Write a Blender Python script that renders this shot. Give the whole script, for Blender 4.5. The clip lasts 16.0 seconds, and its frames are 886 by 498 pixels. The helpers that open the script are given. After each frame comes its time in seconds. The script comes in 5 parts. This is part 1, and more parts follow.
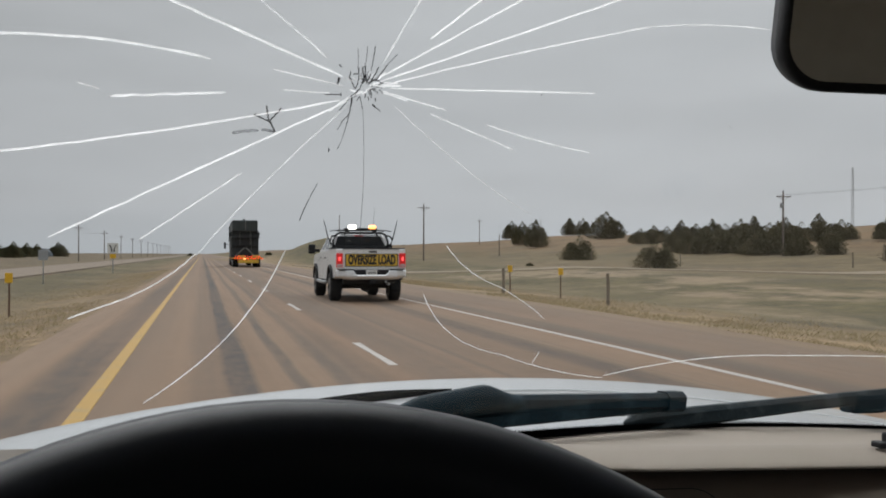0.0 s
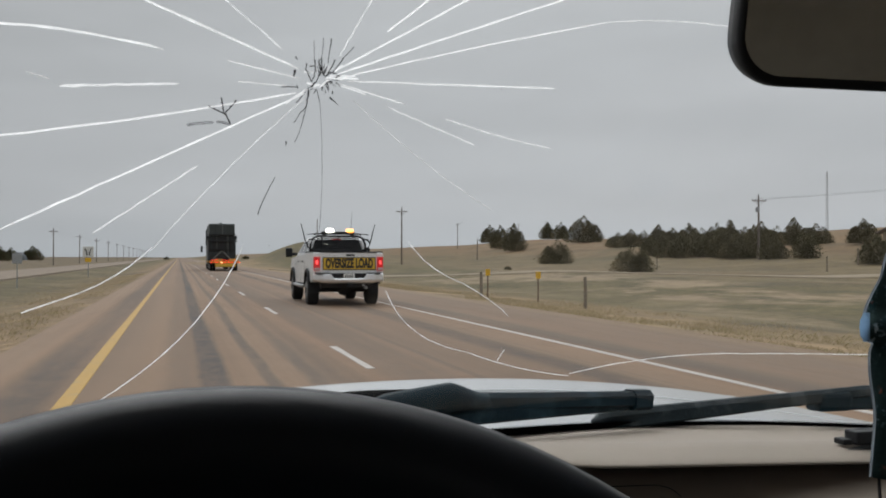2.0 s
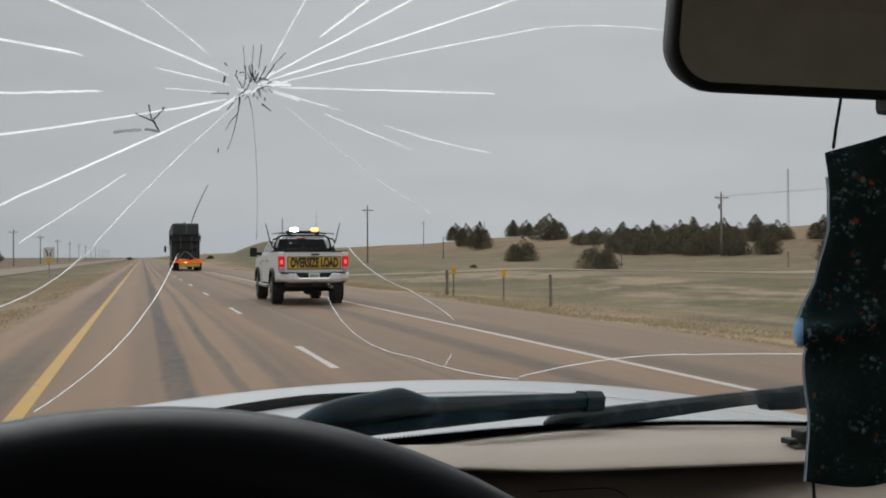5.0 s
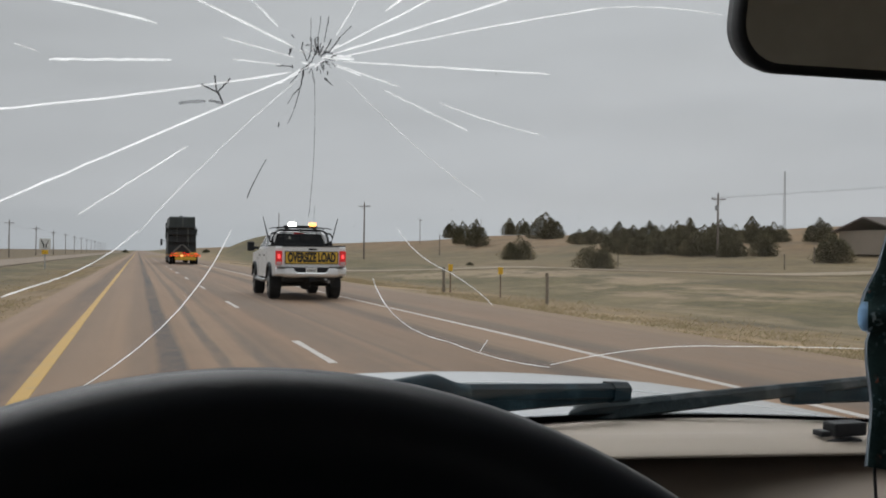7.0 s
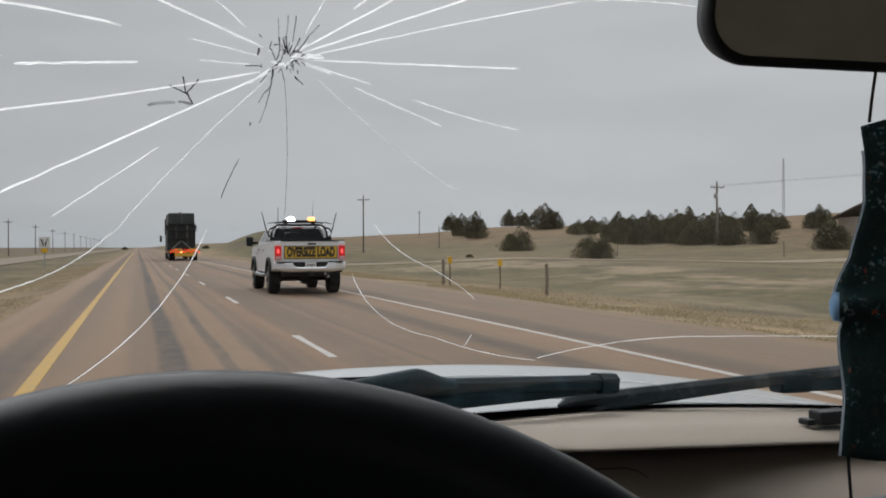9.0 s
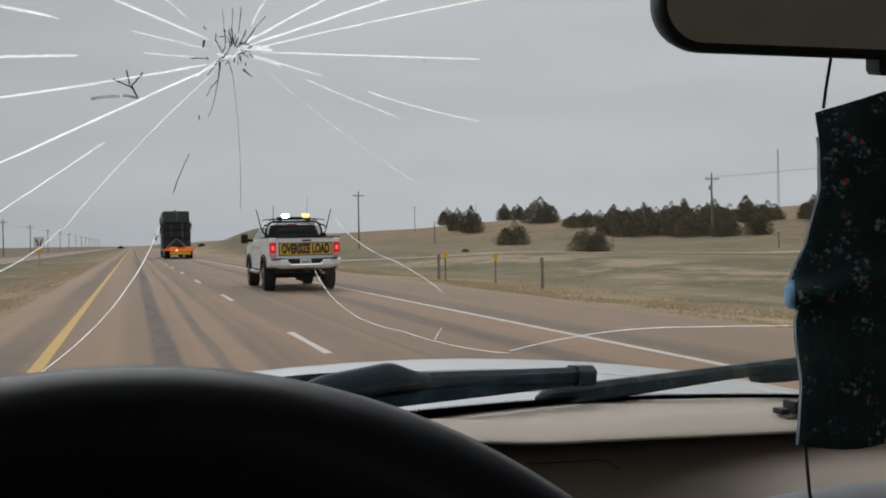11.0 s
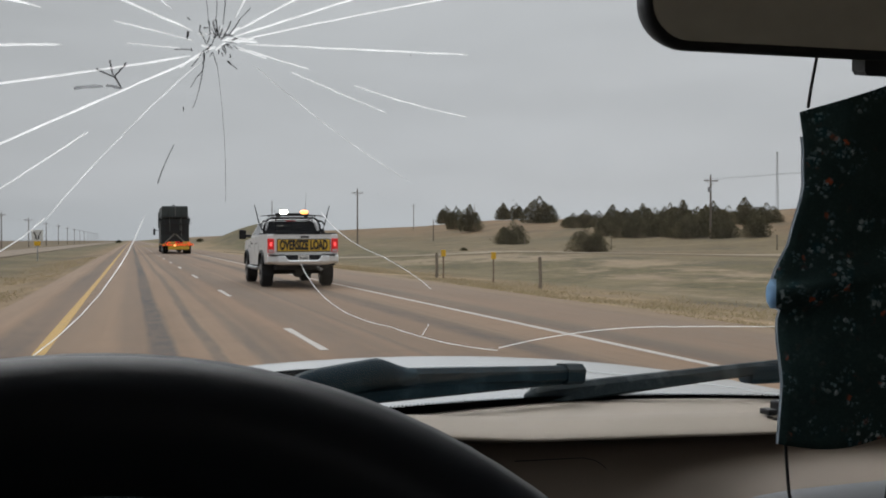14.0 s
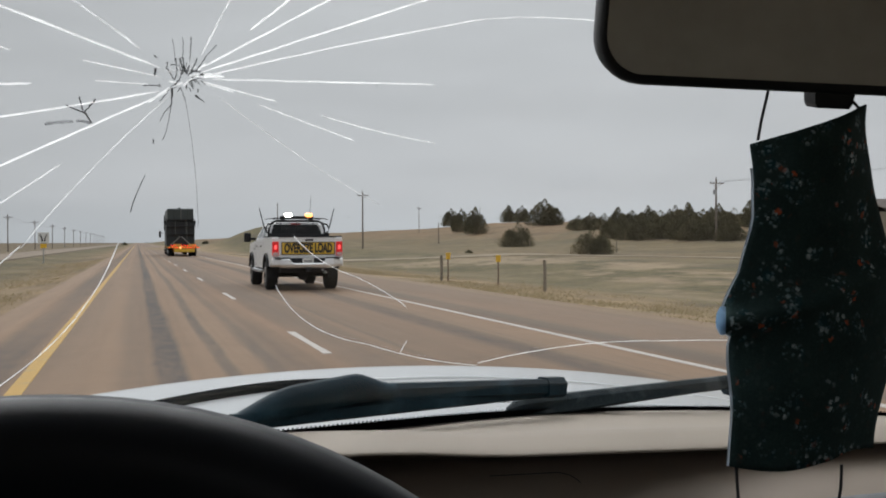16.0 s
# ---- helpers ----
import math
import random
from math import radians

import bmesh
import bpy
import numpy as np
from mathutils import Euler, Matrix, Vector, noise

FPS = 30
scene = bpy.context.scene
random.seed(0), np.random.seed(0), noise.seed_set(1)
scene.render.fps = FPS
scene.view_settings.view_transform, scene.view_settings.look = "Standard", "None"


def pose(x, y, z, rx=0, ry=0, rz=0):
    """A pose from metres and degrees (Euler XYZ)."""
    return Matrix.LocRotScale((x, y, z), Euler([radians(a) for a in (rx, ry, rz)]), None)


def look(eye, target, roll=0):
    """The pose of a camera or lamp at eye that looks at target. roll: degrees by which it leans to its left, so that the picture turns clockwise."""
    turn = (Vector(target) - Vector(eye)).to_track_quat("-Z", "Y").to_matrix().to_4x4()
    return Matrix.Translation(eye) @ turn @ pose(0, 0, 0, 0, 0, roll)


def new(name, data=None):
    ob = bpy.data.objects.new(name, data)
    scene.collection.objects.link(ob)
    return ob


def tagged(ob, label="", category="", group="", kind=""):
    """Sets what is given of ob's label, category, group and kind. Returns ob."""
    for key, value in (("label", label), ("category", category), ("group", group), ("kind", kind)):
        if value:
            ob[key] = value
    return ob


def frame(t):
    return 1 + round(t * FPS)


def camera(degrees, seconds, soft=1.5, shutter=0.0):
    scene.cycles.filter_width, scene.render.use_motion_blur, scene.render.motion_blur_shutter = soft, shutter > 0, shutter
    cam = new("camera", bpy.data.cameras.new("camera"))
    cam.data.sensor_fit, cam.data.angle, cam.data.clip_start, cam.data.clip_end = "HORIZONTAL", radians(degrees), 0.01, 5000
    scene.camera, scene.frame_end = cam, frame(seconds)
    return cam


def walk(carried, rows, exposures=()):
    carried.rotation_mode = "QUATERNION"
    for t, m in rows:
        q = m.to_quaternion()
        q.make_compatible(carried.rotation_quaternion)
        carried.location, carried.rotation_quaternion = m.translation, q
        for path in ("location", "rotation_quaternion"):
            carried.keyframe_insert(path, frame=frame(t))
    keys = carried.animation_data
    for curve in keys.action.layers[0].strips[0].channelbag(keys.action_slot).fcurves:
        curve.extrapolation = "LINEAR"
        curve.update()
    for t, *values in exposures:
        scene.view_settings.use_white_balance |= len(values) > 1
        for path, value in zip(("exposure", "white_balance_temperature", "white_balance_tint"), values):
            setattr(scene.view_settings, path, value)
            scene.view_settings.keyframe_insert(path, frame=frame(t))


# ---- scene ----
cam = camera(49.0, 16.0, soft=1.9)
ROWS = [
    (0, 0.0005, -0.0007, 1.3996, -13.911, 0.279, -0.067),
    (0.5, 0.0029, -0.0055, 1.3995, -14.052, 0.276, 0.219),
    (1, -0.0081, -0.0031, 1.3995, -14.276, 0.285, 0.122),
    (1.5, -0.0048, 0.0074, 1.3872, -14.895, 0.289, 0.155),
    (2, 0.0145, -0.0025, 1.3927, -15.201, 0.503, -0.075),
    (2.5, 0.0092, 0.0018, 1.3896, -15.619, 0.429, 0.161),
    (3, 0.0393, -0.0033, 1.3953, -16.253, 0.582, 0.289),
    (3.5, 0.0218, 0.0027, 1.3936, -16.508, 0.462, 0.591),
    (4, 0.0364, 0.0044, 1.3941, -16.942, 0.427, 0.808),
    (4.2, 0.0436, -0.0039, 1.4045, -16.818, 0.105, 0.370),
    (6.3, 0.0190, 0.0012, 1.3879, -18.069, 1.022, 0.088),
    (6.5, 0.0170, -0.0019, 1.4091, -18.227, 0.401, -0.408),
    (7, -0.0039, 0.0161, 1.3861, -17.428, 0.238, -0.545),
    (7.5, 0.0147, 0.0000, 1.3933, -16.977, 0.266, -0.804),
    (8, 0.0382, -0.0070, 1.4004, -17.176, 0.112, 0.039),
    (8.5, 0.0187, -0.0088, 1.3971, -16.997, -0.217, 0.185),
    (9, 0.0127, 0.0089, 1.3890, -17.446, -0.212, 0.329),
    (9.2, 0.0250, 0.0013, 1.3820, -17.561, 0.531, 1.264),
    (11.5, 0.0421, 0.0065, 1.3920, -17.791, -0.644, 0.917),
    (12, 0.0417, -0.0135, 1.4150, -17.584, -0.296, 0.372),
    (12.5, 0.0446, -0.0029, 1.4071, -17.439, -0.300, 0.083),
    (13, 0.0458, 0.0020, 1.3918, -17.565, -0.449, 0.257),
    (13.5, 0.0449, 0.0024, 1.3937, -17.621, -0.422, 0.003),
    (14, 0.0520, 0.0031, 1.3843, -17.777, -0.611, 0.291),
    (14.5, 0.0505, -0.0113, 1.3762, -17.731, -0.533, 0.111),
    (15, 0.0507, -0.0103, 1.3813, -17.575, -0.503, -0.574),
    (15.5, 0.0782, -0.0175, 1.3807, -17.585, -0.637, 0.127),
    (16, 0.0747, -0.0261, 1.4018, -17.458, -0.468, 0.284),
]
walk(cam, [(t, pose(x, y, z, 90 + pitch, roll, yaw)) for t, x, y, z, yaw, pitch, roll in ROWS], ((0, -0.04), (15.0, -0.04), (16.0, 0.08)))

# ---- light: overcast sky, brighter overhead than at the horizon, and a broad weak sun ----
SUN_ELEV, SUN_ROT = 47.0, 350.0
world = bpy.data.worlds.new("overcast")
scene.world = world
world.use_nodes = True
wn, wl = world.node_tree.nodes, world.node_tree.links
wn.clear()


def wnode(kind, **props):
    n = wn.new(kind)
    for k, v in props.items():
        n.inputs[k].default_value = v
    return n


sky = wn.new("ShaderNodeTexSky")
sky.sky_type, sky.sun_disc = "NISHITA", False
sky.sun_elevation, sky.sun_rotation = radians(SUN_ELEV), radians(SUN_ROT)
grey_sky = wn.new("ShaderNodeRGBToBW")
wl.new(sky.outputs[0], grey_sky.inputs[0])
coord = wn.new("ShaderNodeTexCoord")
split = wn.new("ShaderNodeSeparateXYZ")
wl.new(coord.outputs["Generated"], split.inputs[0])
ramp = wn.new("ShaderNodeValToRGB")
ramp.color_ramp.elements[0].position, ramp.color_ramp.elements[0].color = 0.0, (0.474, 0.503, 0.535, 1)
ramp.color_ramp.elements[1].position, ramp.color_ramp.elements[1].color = 1.0, (1.06, 1.10, 1.14, 1)
e = ramp.color_ramp.elements.new(0.05); e.color = (0.506, 0.524, 0.548, 1)
e = ramp.color_ramp.elements.new(0.30); e.color = (0.53, 0.55, 0.572, 1)
e = ramp.color_ramp.elements.new(0.55); e.color = (0.79, 0.815, 0.845, 1)
wl.new(split.outputs[2], ramp.inputs[0])
stretch = wn.new("ShaderNodeMapping")
stretch.inputs["Scale"].default_value = (1.6, 1.6, 9.0)
wl.new(coord.outputs["Generated"], stretch.inputs[0])
cloud = wnode("ShaderNodeTexNoise", Scale=2.2, Detail=5.0, Roughness=0.55)
wl.new(stretch.outputs[0], cloud.inputs["Vector"])
soft_cloud = wn.new("ShaderNodeMapRange")
soft_cloud.inputs[1].default_value, soft_cloud.inputs[2].default_value = 0.25, 0.75
soft_cloud.inputs[3].default_value, soft_cloud.inputs[4].default_value = 0.92, 1.08
wl.new(cloud.outputs[0], soft_cloud.inputs[0])
shade_sky = wn.new("ShaderNodeVectorMath"); shade_sky.operation = "SCALE"
west = wn.new("ShaderNodeMapRange")  # the cloud is thicker to the west
west.interpolation_type = "SMOOTHSTEP"
west.inputs[1].default_value, west.inputs[2].default_value = -0.45, 0.30
west.inputs[3].default_value, west.inputs[4].default_value = 0.80, 1.0
wl.new(split.outputs[0], west.inputs[0])
thick = wn.new("ShaderNodeMath"); thick.operation = "MULTIPLY"
wl.new(soft_cloud.outputs[0], thick.inputs[0]); wl.new(west.outputs[0], thick.inputs[1])
wl.new(ramp.outputs[0], shade_sky.inputs[0]); wl.new(thick.outputs[0], shade_sky.inputs["Scale"])
bg_cloud, bg_sky = wnode("ShaderNodeBackground", Strength=1.0), wnode("ShaderNodeBackground", Strength=0.05)
wl.new(shade_sky.outputs[0], bg_cloud.inputs[0]); wl.new(grey_sky.outputs[0], bg_sky.inputs[0])
mix_sky = wnode("ShaderNodeMixShader", Fac=0.06)
out = wn.new("ShaderNodeOutputWorld")
wl.new(bg_cloud.outputs[0], mix_sky.inputs[1]); wl.new(bg_sky.outputs[0], mix_sky.inputs[2]); wl.new(mix_sky.outputs[0], out.inputs[0])

sun = new("sun", bpy.data.lights.new("sun", "SUN"))
sun.data.energy, sun.data.angle, sun.data.color = 1.35, radians(50), (0.99, 0.99, 1.0)
sun.matrix_world = look((-10, 55, 60), (0, 0, 0))


# ---- materials ----
def mat(name, color, rough=0.7, vary=0.12, scale=6.0, fine=80.0, bump=0.15, metal=0.0, dist=0.01, spec=0.5, second=None, cover=0.5):
    """A surface with variation at two scales, a relief and, if asked for, a second colour in patches."""
    m = bpy.data.materials.new(name)
    m.use_nodes = True
    nt = m.node_tree
    b = nt.nodes["Principled BSDF"]
    co = nt.nodes.new("ShaderNodeTexCoord")
    n1, n2 = nt.nodes.new("ShaderNodeTexNoise"), nt.nodes.new("ShaderNodeTexNoise")
    for n, s in ((n1, scale), (n2, fine)):
        n.inputs["Scale"].default_value, n.inputs["Detail"].default_value = s, 5.0
        nt.links.new(co.outputs["Object"], n.inputs["Vector"])
    add = nt.nodes.new("ShaderNodeMath"); add.operation = "ADD"
    nt.links.new(n1.outputs[0], add.inputs[0]); nt.links.new(n2.outputs[0], add.inputs[1])
    rng = nt.nodes.new("ShaderNodeMapRange")
    rng.inputs[1].default_value, rng.inputs[2].default_value = 0.6, 1.4
    rng.inputs[3].default_value, rng.inputs[4].default_value = 1 - vary, 1 + vary
    nt.links.new(add.outputs[0], rng.inputs[0])
    sc = nt.nodes.new("ShaderNodeVectorMath"); sc.operation = "SCALE"
    nt.links.new(rng.outputs[0], sc.inputs["Scale"])
    if second:
        mx = nt.nodes.new("ShaderNodeMix"); mx.data_type = "RGBA"
        mx.inputs["A"].default_value, mx.inputs["B"].default_value = (*color, 1), (*second, 1)
        edge = nt.nodes.new("ShaderNodeMapRange")
        edge.inputs[1].default_value, edge.inputs[2].default_value = cover - 0.08, cover + 0.08
        nt.links.new(n1.outputs[0], edge.inputs[0]); nt.links.new(edge.outputs[0], mx.inputs["Factor"])
        nt.links.new(mx.outputs["Result"], sc.inputs[0])
    else:
        sc.inputs[0].default_value = color
    nt.links.new(sc.outputs[0], b.inputs["Base Color"])
    b.inputs["Roughness"].default_value, b.inputs["Metallic"].default_value = rough, metal
    b.inputs["Specular IOR Level"].default_value = spec
    if bump:
        bp = nt.nodes.new("ShaderNodeBump")
        bp.inputs["Strength"].default_value, bp.inputs["Distance"].default_value = bump, dist
        nt.links.new(n2.outputs[0], bp.inputs["Height"]); nt.links.new(bp.outputs[0], b.inputs["Normal"])
    return m


def glow(name, color, strength, base=(0.8, 0.8, 0.8)):
    m = mat(name, base, 0.3, bump=0)
    b = m.node_tree.nodes["Principled BSDF"]
    b.inputs["Emission Color"].default_value, b.inputs["Emission Strength"].default_value = (*color, 1), strength
    return m


def glass(name, color=(1, 1, 1), rough=0.0):
    m = bpy.data.materials.new(name)
    m.use_nodes = True
    b = m.node_tree.nodes["Principled BSDF"]
    b.inputs["Base Color"].default_value, b.inputs["Roughness"].default_value = (*color, 1), rough
    b.inputs["Transmission Weight"].default_value, b.inputs["IOR"].default_value = 1.0, 1.15
    return m


def fissure(name, color, amount):
    """White crushed glass in a fissure: it scatters the daylight that falls on it from either side."""
    m = bpy.data.materials.new(name)
    m.use_nodes = True
    nt = m.node_tree
    nt.nodes.remove(nt.nodes["Principled BSDF"])
    tl, df, ms, tr, ms2 = (nt.nodes.new("ShaderNode" + k) for k in ("BsdfTranslucent", "BsdfDiffuse", "MixShader", "BsdfTransparent", "MixShader"))
    tl.inputs[0].default_value = df.inputs[0].default_value = (*color, 1)
    ms.inputs[0].default_value = 0.18
    nz = nt.nodes.new("ShaderNodeTexNoise"); nz.inputs["Scale"].default_value = 55.0
    co = nt.nodes.new("ShaderNodeTexCoord"); nt.links.new(co.outputs["Object"], nz.inputs["Vector"])
    rg = nt.nodes.new("ShaderNodeMapRange")
    rg.inputs[1].default_value, rg.inputs[2].default_value = 0.3, 0.7
    rg.inputs[3].default_value, rg.inputs[4].default_value = amount - 0.2, min(1.0, amount + 0.15)
    nt.links.new(nz.outputs[0], rg.inputs[0]); nt.links.new(rg.outputs[0], ms2.inputs[0])
    nt.links.new(tl.outputs[0], ms.inputs[1]); nt.links.new(df.outputs[0], ms.inputs[2])
    nt.links.new(tr.outputs[0], ms2.inputs[1]); nt.links.new(ms.outputs[0], ms2.inputs[2])
    nt.links.new(ms2.outputs[0], nt.nodes["Material Output"].inputs[0])
    return m


def blades(name, color, second):
    """Thin dry blades that pass about half of the light that falls on them."""
    m = mat(name, color, 0.9, 0.3, 0.5, 20, 0, second=second, cover=0.52, spec=0.1)
    nt = m.node_tree
    b, tl, ms = nt.nodes["Principled BSDF"], nt.nodes.new("ShaderNodeBsdfTranslucent"), nt.nodes.new("ShaderNodeMixShader")
    nt.links.new(b.inputs["Base Color"].links[0].from_socket, tl.inputs[0])
    ms.inputs[0].default_value = 0.5
    nt.links.new(b.outputs[0], ms.inputs[1]); nt.links.new(tl.outputs[0], ms.inputs[2])
    nt.links.new(ms.outputs[0], nt.nodes["Material Output"].inputs[0])
    return m


def strips(name, base, bands, rough=0.85, grain=260.0):
    """A road surface with lengthwise bands (centre, half-width, softness, colour, strength) of tar, tyre wear and dirt, smeared and patchy."""
    m = mat(name, base, rough, 0.10, 0.9, grain, 0.25, dist=0.006)
    nt = m.node_tree
    b = nt.nodes["Principled BSDF"]
    geo = nt.nodes.new("ShaderNodeNewGeometry")
    sep = nt.nodes.new("ShaderNodeSeparateXYZ"); nt.links.new(geo.outputs["Position"], sep.inputs[0])

    def field(sx, sy, scale, detail, rough_n=0.55):
        mp = nt.nodes.new("ShaderNodeMapping"); mp.inputs["Scale"].default_value = (sx, sy, 1.0)
        nt.links.new(geo.outputs["Position"], mp.inputs[0])
        n = nt.nodes.new("ShaderNodeTexNoise")
        n.inputs["Scale"].default_value, n.inputs["Detail"].default_value, n.inputs["Roughness"].default_value = scale, detail, rough_n
        nt.links.new(mp.outputs[0], n.inputs["Vector"])
        return n.outputs[0]

    def remap(src, lo, hi, to_lo, to_hi):
        r = nt.nodes.new("ShaderNodeMapRange")
        for k, v in zip((1, 2, 3, 4), (lo, hi, to_lo, to_hi)):
            r.inputs[k].default_value = v
        nt.links.new(src, r.inputs[0])
        return r.outputs[0]

    def math_node(op, p, q, r=None):
        n = nt.nodes.new("ShaderNodeMath"); n.operation = op
        for k, v in enumerate((p, q, r)):
            if isinstance(v, (int, float)):
                n.inputs[k].default_value = v
            elif v is not None:
                nt.links.new(v, n.inputs[k])
        return n.outputs[0]

    def tinted(src, amount):
        n = nt.nodes.new("ShaderNodeVectorMath"); n.operation = "SCALE"
        nt.links.new(src, n.inputs[0]); nt.links.new(amount, n.inputs["Scale"])
        return n.outputs[0]

    wander = field(1.0, 0.05, 0.9, 3.0)
    ragged = field(2.5, 0.3, 1.6, 8.0, 0.7)
    across = math_node("MULTIPLY_ADD", wander, 0.34, math_node("MULTIPLY_ADD", ragged, 0.12, sep.outputs[0]))
    last = b.inputs["Base Color"].links[0].from_socket
    # long faint streaks of wear along the lanes, broad blotches, and short marks dragged across
    last = tinted(last, remap(field(3.2, 0.035, 1.0, 6.0), 0.3, 0.7, 0.82, 1.16))
    last = tinted(last, remap(field(0.9, 0.16, 0.8, 7.0, 0.65), 0.3, 0.7, 0.86, 1.12))
    last = tinted(last, remap(field(0.5, 2.2, 1.1, 4.0, 0.6), 0.56, 0.74, 1.0, 0.80))
    fade = field(0.7, 0.07, 0.9, 6.0)
    speck = field(1.8, 0.6, 2.4, 6.0, 0.7)
    for centre, half, soft_edge, color, strength in bands:
        d = math_node("ABSOLUTE", math_node("SUBTRACT", across, centre + 0.23), 0.0)
        f = math_node("MULTIPLY", remap(d, half, half + soft_edge, strength, 0.0), remap(fade, 0.32, 0.62, 0.50, 1.15))
        f = math_node("MULTIPLY", f, remap(speck, 0.30, 0.60, 0.55, 1.08))
        mx = nt.nodes.new("ShaderNodeMix"); mx.data_type = "RGBA"; mx.inputs["B"].default_value = (*color, 1)
        nt.links.new(f, mx.inputs["Factor"]); nt.links.new(last, mx.inputs["A"])
        last = mx.outputs["Result"]
    nt.links.new(last, b.inputs["Base Color"])
    return m


def prairie(name):
    """Dry spring grassland: tan verge, green-brown low field, olive and straw hillside with bare pale soil."""
    m = mat(name, (0.2, 0.17, 0.1), 0.95, 0.42, 0.30, 2.4, 0.6, dist=0.12)
    nt = m.node_tree
    b = nt.nodes["Principled BSDF"]
    geo = nt.nodes.new("ShaderNodeNewGeometry")
    sep = nt.nodes.new("ShaderNodeSeparateXYZ"); nt.links.new(geo.outputs["Position"], sep.inputs[0])
    mp = nt.nodes.new("ShaderNodeMapping"); mp.inputs["Scale"].default_value = (1.0, 0.35, 1.0)
    nt.links.new(geo.outputs["Position"], mp.inputs[0])
    nz = nt.nodes.new("ShaderNodeTexNoise"); nz.inputs["Scale"].default_value, nz.inputs["Detail"].default_value = 0.09, 7.0
    nt.links.new(mp.outputs[0], nz.inputs["Vector"])
    sh = nt.nodes.new("ShaderNodeMath"); sh.operation = "MULTIPLY_ADD"
    sh.inputs[1].default_value, sh.inputs[2].default_value = 9.0, -4.5
    nt.links.new(nz.outputs[0], sh.inputs[0])
    xs = nt.nodes.new("ShaderNodeMath"); xs.operation = "ADD"
    nt.links.new(sep.outputs[0], xs.inputs[0]); nt.links.new(sh.outputs[0], xs.inputs[1])
    mr = nt.nodes.new("ShaderNodeMapRange")
    mr.inputs[1].default_value, mr.inputs[2].default_value = -60.0, 140.0
    nt.links.new(xs.outputs[0], mr.inputs[0])
    cr = nt.nodes.new("ShaderNodeValToRGB")
    stops = ((-60, (0.108, 0.081, 0.048)), (-22, (0.118, 0.095, 0.052)), (-9, (0.092, 0.082, 0.039)), (-6.5, (0.136, 0.110, 0.056)), (-3.8, (0.195, 0.147, 0.087)),
             (10.5, (0.265, 0.205, 0.125)), (14, (0.225, 0.175, 0.10)), (17.5, (0.124, 0.106, 0.051)), (20.5, (0.098, 0.089, 0.039)), (30, (0.100, 0.089, 0.040)), (38, (0.138, 0.112, 0.061)),
             (62, (0.124, 0.102, 0.051)), (82, (0.158, 0.112, 0.060)), (138, (0.184, 0.120, 0.064)))
    for i, (x, c) in enumerate(stops):
        p = (x + 60) / 200
        el = cr.color_ramp.elements[0] if i == 0 else cr.color_ramp.elements[1] if i == 1 else cr.color_ramp.elements.new(p)
        el.position, el.color = p, (c[0] * 1.09, c[1] * 0.97, c[2] * 0.86, 1)
    nt.links.new(mr.outputs[0], cr.inputs[0])
    old = b.inputs["Base Color"].links[0].from_node
    nt.links.new(cr.outputs[0], old.inputs[0])
    def field(scale, detail, sx=1.0, sy=1.0, rough_n=0.6):
        mq = nt.nodes.new("ShaderNodeMapping"); mq.inputs["Scale"].default_value = (sx, sy, 1.0)
        nt.links.new(geo.outputs["Position"], mq.inputs[0])
        n = nt.nodes.new("ShaderNodeTexNoise")
        n.inputs["Scale"].default_value, n.inputs["Detail"].default_value, n.inputs["Roughness"].default_value = scale, detail, rough_n
        nt.links.new(mq.outputs[0], n.inputs["Vector"])
        return n.outputs[0]

    def span(src, lo, hi, to_lo, to_hi):
        r = nt.nodes.new("ShaderNodeMapRange")
        for k, v in zip((1, 2, 3, 4), (lo, hi, to_lo, to_hi)):
            r.inputs[k].default_value = v
        nt.links.new(src, r.inputs[0])
        return r.outputs[0]

    def times(p, q):
        n = nt.nodes.new("ShaderNodeMath"); n.operation = "MULTIPLY"
        nt.links.new(p, n.inputs[0]); nt.links.new(q, n.inputs[1])
        return n.outputs[0]

    def over(src, color, factor):
        mx = nt.nodes.new("ShaderNodeMix"); mx.data_type = "RGBA"; mx.inputs["B"].default_value = (*color, 1)
        nt.links.new(factor, mx.inputs["Factor"]); nt.links.new(src, mx.inputs["A"])
        return mx.outputs["Result"]

    last = old.outputs[0]
    # straw where the old grass stands, dark scrub in the hollows, green shoots, bare pale soil where the slope has slipped
    right = span(sep.outputs[0], 17.0, 22.0, 0.0, 1.0)
    last = over(last, (0.215, 0.160, 0.088), span(field(0.16, 8.0, 1.0, 0.5, 0.68), 0.49, 0.62, 0.0, 0.55))
    last = over(last, (0.078, 0.063, 0.034), span(field(0.11, 9.0, 1.0, 0.6, 0.7), 0.52, 0.63, 0.0, 0.78))
    last = over(last, (0.085, 0.088, 0.034), span(field(0.06, 6.0, 0.8, 0.5), 0.54, 0.66, 0.0, 0.35))
    slip = times(span(field(0.10, 9.0, 1.2, 0.6, 0.72), 0.50, 0.57, 0.0, 0.62), times(times(right, span(sep.outputs[0], 30.0, 40.0, 1.0, 0.0)), span(sep.outputs[1], 85.0, 120.0, 1.0, 0.0)))
    last = over(last, (0.34, 0.25, 0.16), slip)
    tuft_shade = span(field(1.1, 6.0, 1.0, 0.6, 0.75), 0.30, 0.70, 0.72, 1.26)
    sc = nt.nodes.new("ShaderNodeVectorMath"); sc.operation = "SCALE"
